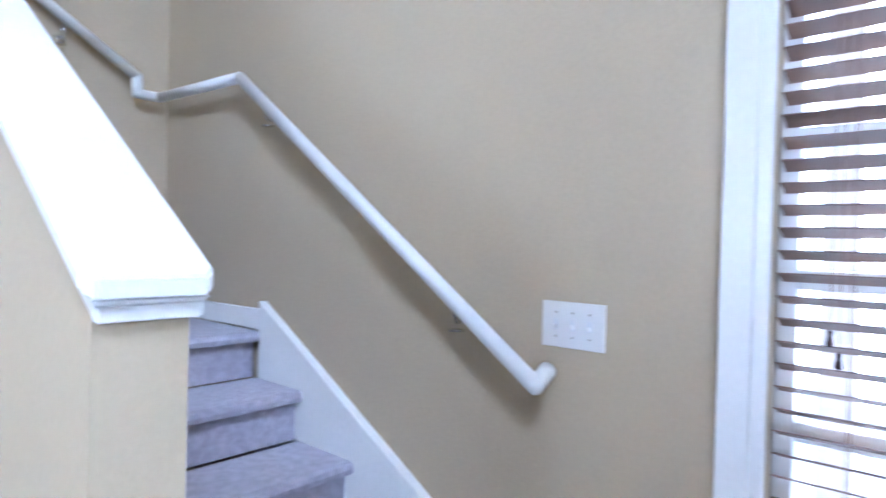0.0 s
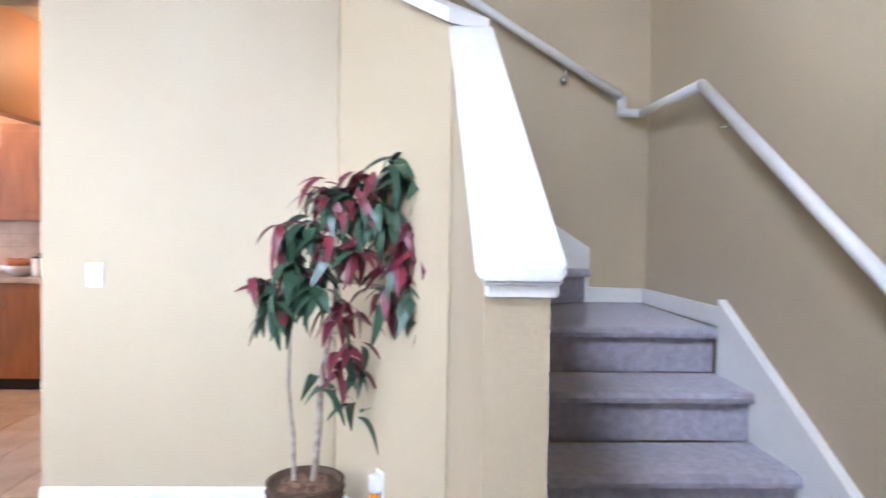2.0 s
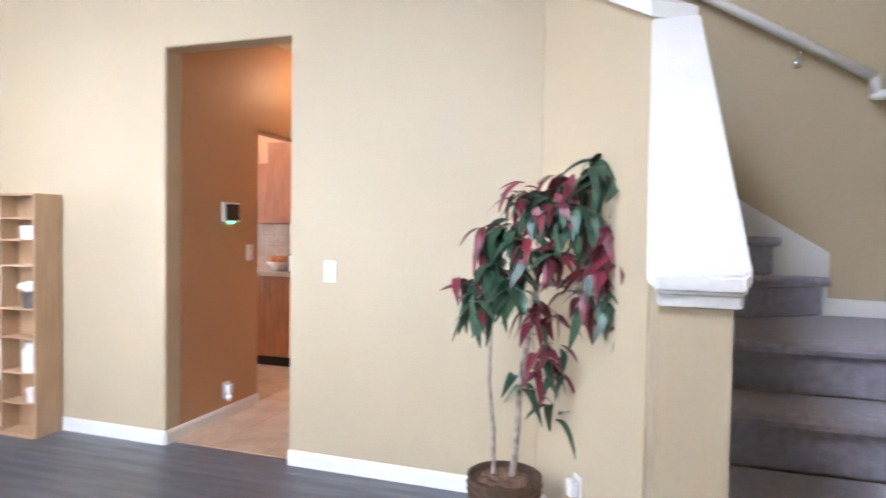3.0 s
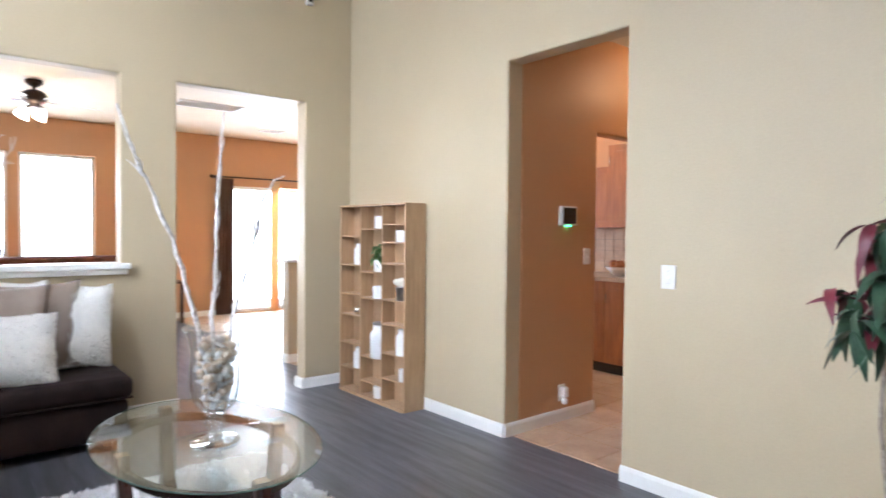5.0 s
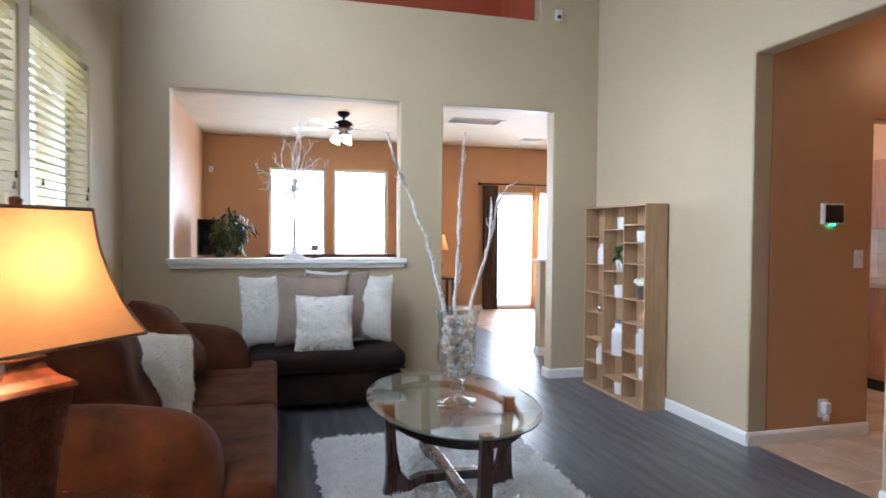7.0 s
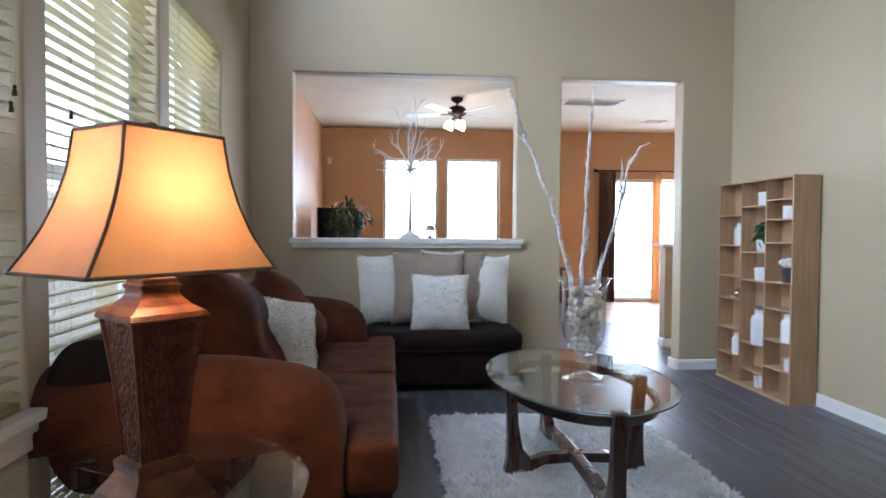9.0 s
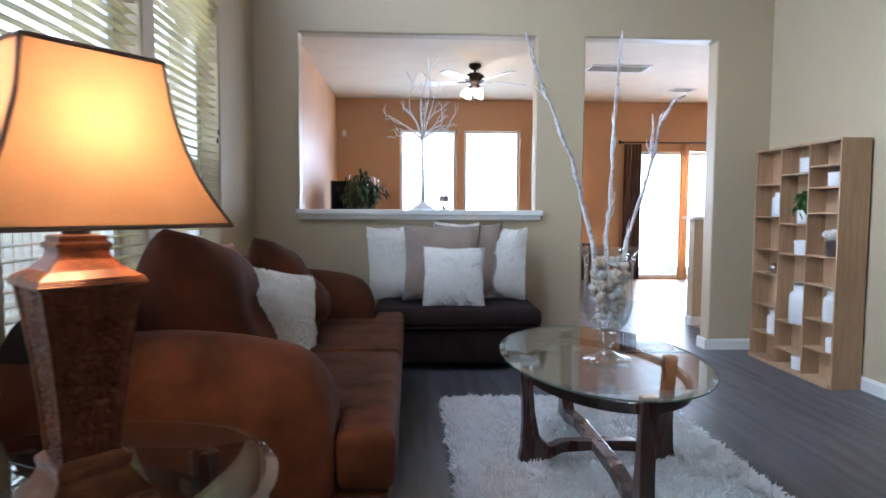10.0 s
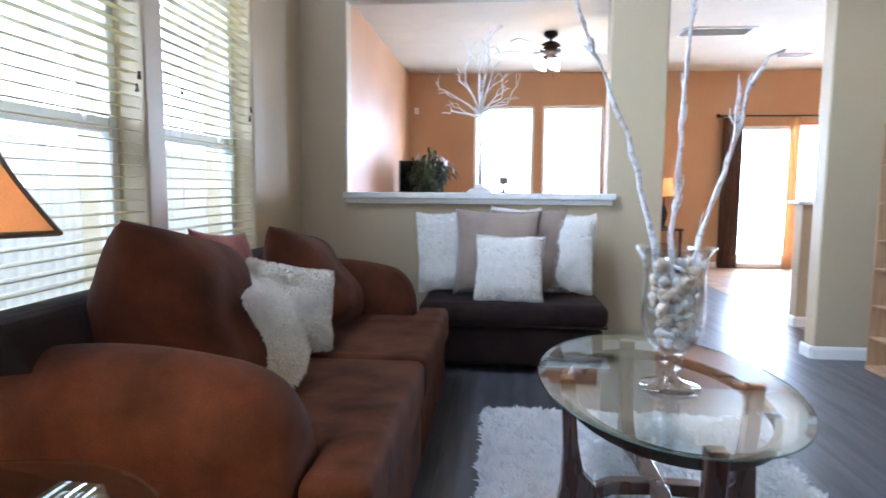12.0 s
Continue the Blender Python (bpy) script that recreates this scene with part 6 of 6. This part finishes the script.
def den_plant():
    p = thing("ficus_plant", "bushy green artificial ficus in a dark pot", "plant", pose(-3.38, 3.2, 0))
    part("pot", lathe([(0, 0), (0.14, 0), (0.18, 0.3), (0.19, 0.32), (0.16, 0.32), (0.15, 0.28), (0, 0.28)], 24), M_BRONZE, p)
    part("trunk", sweep([(0, 0, 0.28), (0.02, 0.01, 0.7), (-0.01, 0, 1.15)], [0.02, 0.016, 0.01], 8), M_TRUNK, p)
    part("trunk", sweep([(0.03, 0.03, 0.28), (-0.03, 0.0, 0.65), (0.04, 0.02, 1.1)], [0.016, 0.013, 0.008], 8), M_TRUNK, p)
    rng = random.Random(31)
    for k in range(26):
        a, r = rng.uniform(0, 6.28), rng.uniform(0.06, 0.2)
        z = rng.uniform(1.05, 1.5)
        part("stem", sweep([(0, 0, 0.9), (0.5 * r * math.cos(a), 0.5 * r * math.sin(a), (z + 0.95) / 2), (r * math.cos(a), r * math.sin(a), z)], [0.006, 0.004, 0.002], 5), M_TRUNK, p)
    lm = [leaf_mesh("leaf", 0.10, 0.056, 0.8, M_FICUS, 4), leaf_mesh("leaf", 0.085, 0.045, 1.3, M_FICUS, 4)]
    for k in range(290):
        a, u = rng.uniform(0, 6.28), rng.uniform(-1, 1)
        rr = 0.26 * rng.uniform(0.35, 1.0) * (1 + 0.25 * math.sin(3 * a + 4 * u))
        q = math.sqrt(1 - u * u)
        ob = new("leaf", lm[k % 2])
        ob.parent = p
        ob.matrix_local = pose(rr * q * math.cos(a), rr * q * math.sin(a), 1.29 + rr * u * 1.05, rng.uniform(-40, 10), rng.uniform(-20, 20), math.degrees(a) - 90 + rng.uniform(-50, 50))


den_plant()

# ---- on the ledge ----
M_TWIG = mat("white_painted_twig", (0.82, 0.80, 0.77), 0.6, 0.1, 30, 0.3, 160)


def twig_tree():
    t = thing("twig_tree", "white painted decorative twig tree on the ledge", "decoration", pose(-2.662, 0.06, 1.0825))
    base = square_body([(0.085, 0), (0.085, 0.012), (0.068, 0.018), (0.068, 0.028), (0.036, 0.034), (0.024, 0.06)], 0.7, 0.002)
    part("base", base, M_TWIG, t)
    part("trunk", sweep([(0, 0, 0.05), (0.002, 0, 0.2), (-0.002, 0, 0.38), (0, 0, 0.55)], [0.017, 0.013, 0.011, 0.010], 10), M_TWIG, t, smooth=True)
    rng = random.Random(8)

    def grow(p, d, L, r, depth):
        q = p + d * L * 0.5 + Vector((0, 0, 0.015))
        e = p + d * L + Vector((rng.uniform(-1, 1), rng.uniform(-0.5, 0.5), rng.uniform(-0.3, 0.6))) * 0.03
        part("twig", sweep([p, q, e], [r, r * 0.8, r * 0.5], 6), M_TWIG, t, smooth=True)
        if depth:
            for s in range(2 if depth > 1 else 3):
                nd = (d + Vector((rng.uniform(-0.8, 0.8), rng.uniform(-0.5, 0.5), rng.uniform(-0.25, 0.55)))).normalized()
                grow(e if s else q, nd, L * rng.uniform(0.5, 0.75), r * 0.62, depth - 1)

    for dx, dy, dz, L in ((-0.85, 0.1, 0.12, 0.19), (-0.75, -0.2, 0.5, 0.2), (-0.42, -0.2, 0.9, 0.24), (-0.1, 0.2, 1, 0.28), (0.08, -0.2, 1, 0.27), (0.3, -0.1, 1, 0.22), (0.7, 0.2, 0.6, 0.17), (0.85, -0.1, 0.35, 0.17)):
        grow(Vector((0, 0, rng.uniform(0.50, 0.55))), Vector((dx, dy, dz)).normalized(), L, 0.0095, 2)


twig_tree()
ch = thing("candle_holder", "footed glass candle holder on the ledge", "candle holder", pose(-2.5, 0.05, 1.0825))
part("foot", lathe([(0, 0), (0.035, 0), (0.036, 0.004), (0.01, 0.012), (0.006, 0.04), (0.012, 0.05), (0, 0.052)], 18), M_BRONZE, ch, "dark bronze foot", True)
part("cup", lathe([(0, 0.052), (0.035, 0.054), (0.042, 0.06), (0.043, 0.145), (0.040, 0.145), (0.039, 0.06), (0, 0.058)], 22), M_THIN, ch, smooth=True)
for k in range(8):
    a = k * math.pi / 4
    part("wire", sweep([(0.0445 * math.cos(a), 0.0445 * math.sin(a), 0.058), (0.0445 * math.cos(a + 0.35), 0.0445 * math.sin(a + 0.35), 0.10), (0.0445 * math.cos(a), 0.0445 * math.sin(a), 0.146)], 0.0018, 5), M_BRONZE, ch)
part("candle", lathe([(0, 0.059), (0.03, 0.059), (0.03, 0.105), (0, 0.106)], 18), mat("pinkish_wax", (0.55, 0.35, 0.30), 0.5, 0.1, 20, 0.05), ch)

# ---- floor boards and tiles ----
floor = structure("floor", box(XL, YF, -0.011, 0.07, DEN_Y, -0.006), M_JOINT, "dark grey wood-look laminate plank floor", "floor")


def planks():
    rng = random.Random(5)
    w, length = 0.165, 1.28
    near, rest = [], bmesh.new()
    shared = {}
    x = XL
    row = 0
    while x < 0.06:
        x1 = min(x + w, 0.07)
        y = YF - rng.random() * length
        while y < DEN_Y:
            y0, y1 = max(y, YF), min(y + length, DEN_Y)
            if y1 - y0 > 0.05:
                if -3.1 < x and -3.6 < y0 < -0.2 and len(near) < 280:
                    bm = box(x + 0.0005, y0 + 0.0005, -0.008, x1 - 0.0005, y1 - 0.0005, 0.0)
                    part("plank", bm, M_PLANK, floor)
                    near.append(1)
                else:
                    box(x + 0.0005, y0 + 0.0005, -0.008, x1 - 0.0005, y1 - 0.0005, 0.0, 0, 1, rest)
            y += length
        x += w
        row += 1
    tagged(part("planks", rest, M_PLANK, floor), "grey laminate planks further off", kind="stuff")


def tiles(x0, y0, x1, y1, size, parent, keep):
    rest = bmesh.new()
    i = 0
    x = x0
    while x < x1:
        y = y0
        while y < y1:
            a, b = min(x + size, x1), min(y + size, y1)
            if keep and i < 60:
                part("tile", box(x + 0.003, y + 0.003, -0.008, a - 0.003, b - 0.003, 0.001, 0.002, 1), M_TILE, parent)
                i += 1
            else:
                box(x + 0.003, y + 0.003, -0.008, a - 0.003, b - 0.003, 0.001, 0, 1, rest)
            y += size
        x += size
    if len(rest.verts):
        tagged(part("tiles", rest, M_TILE, parent), "beige floor tiles further off", kind="stuff")


planks()
floor_k = structure("floor_kitchen", box(0.07, -3.5, -0.011, DEN_X, DEN_Y, -0.004), M_GROUT, "beige ceramic tile floor of the kitchen", "floor")
tiles(0.072, -3.5, DEN_X, -0.7, 0.33, floor_k, True)
tiles(0.072, -0.7, DEN_X, DEN_Y, 0.33, floor_k, False)
y = 0.15
while y < DEN_Y:
    part("tile", box(-0.09, y + 0.003, 0.0004, 0.068, min(y + 0.327, DEN_Y - 0.01), 0.0045, 0.0015, 1), M_TILE, floor_k)
    y += 0.33
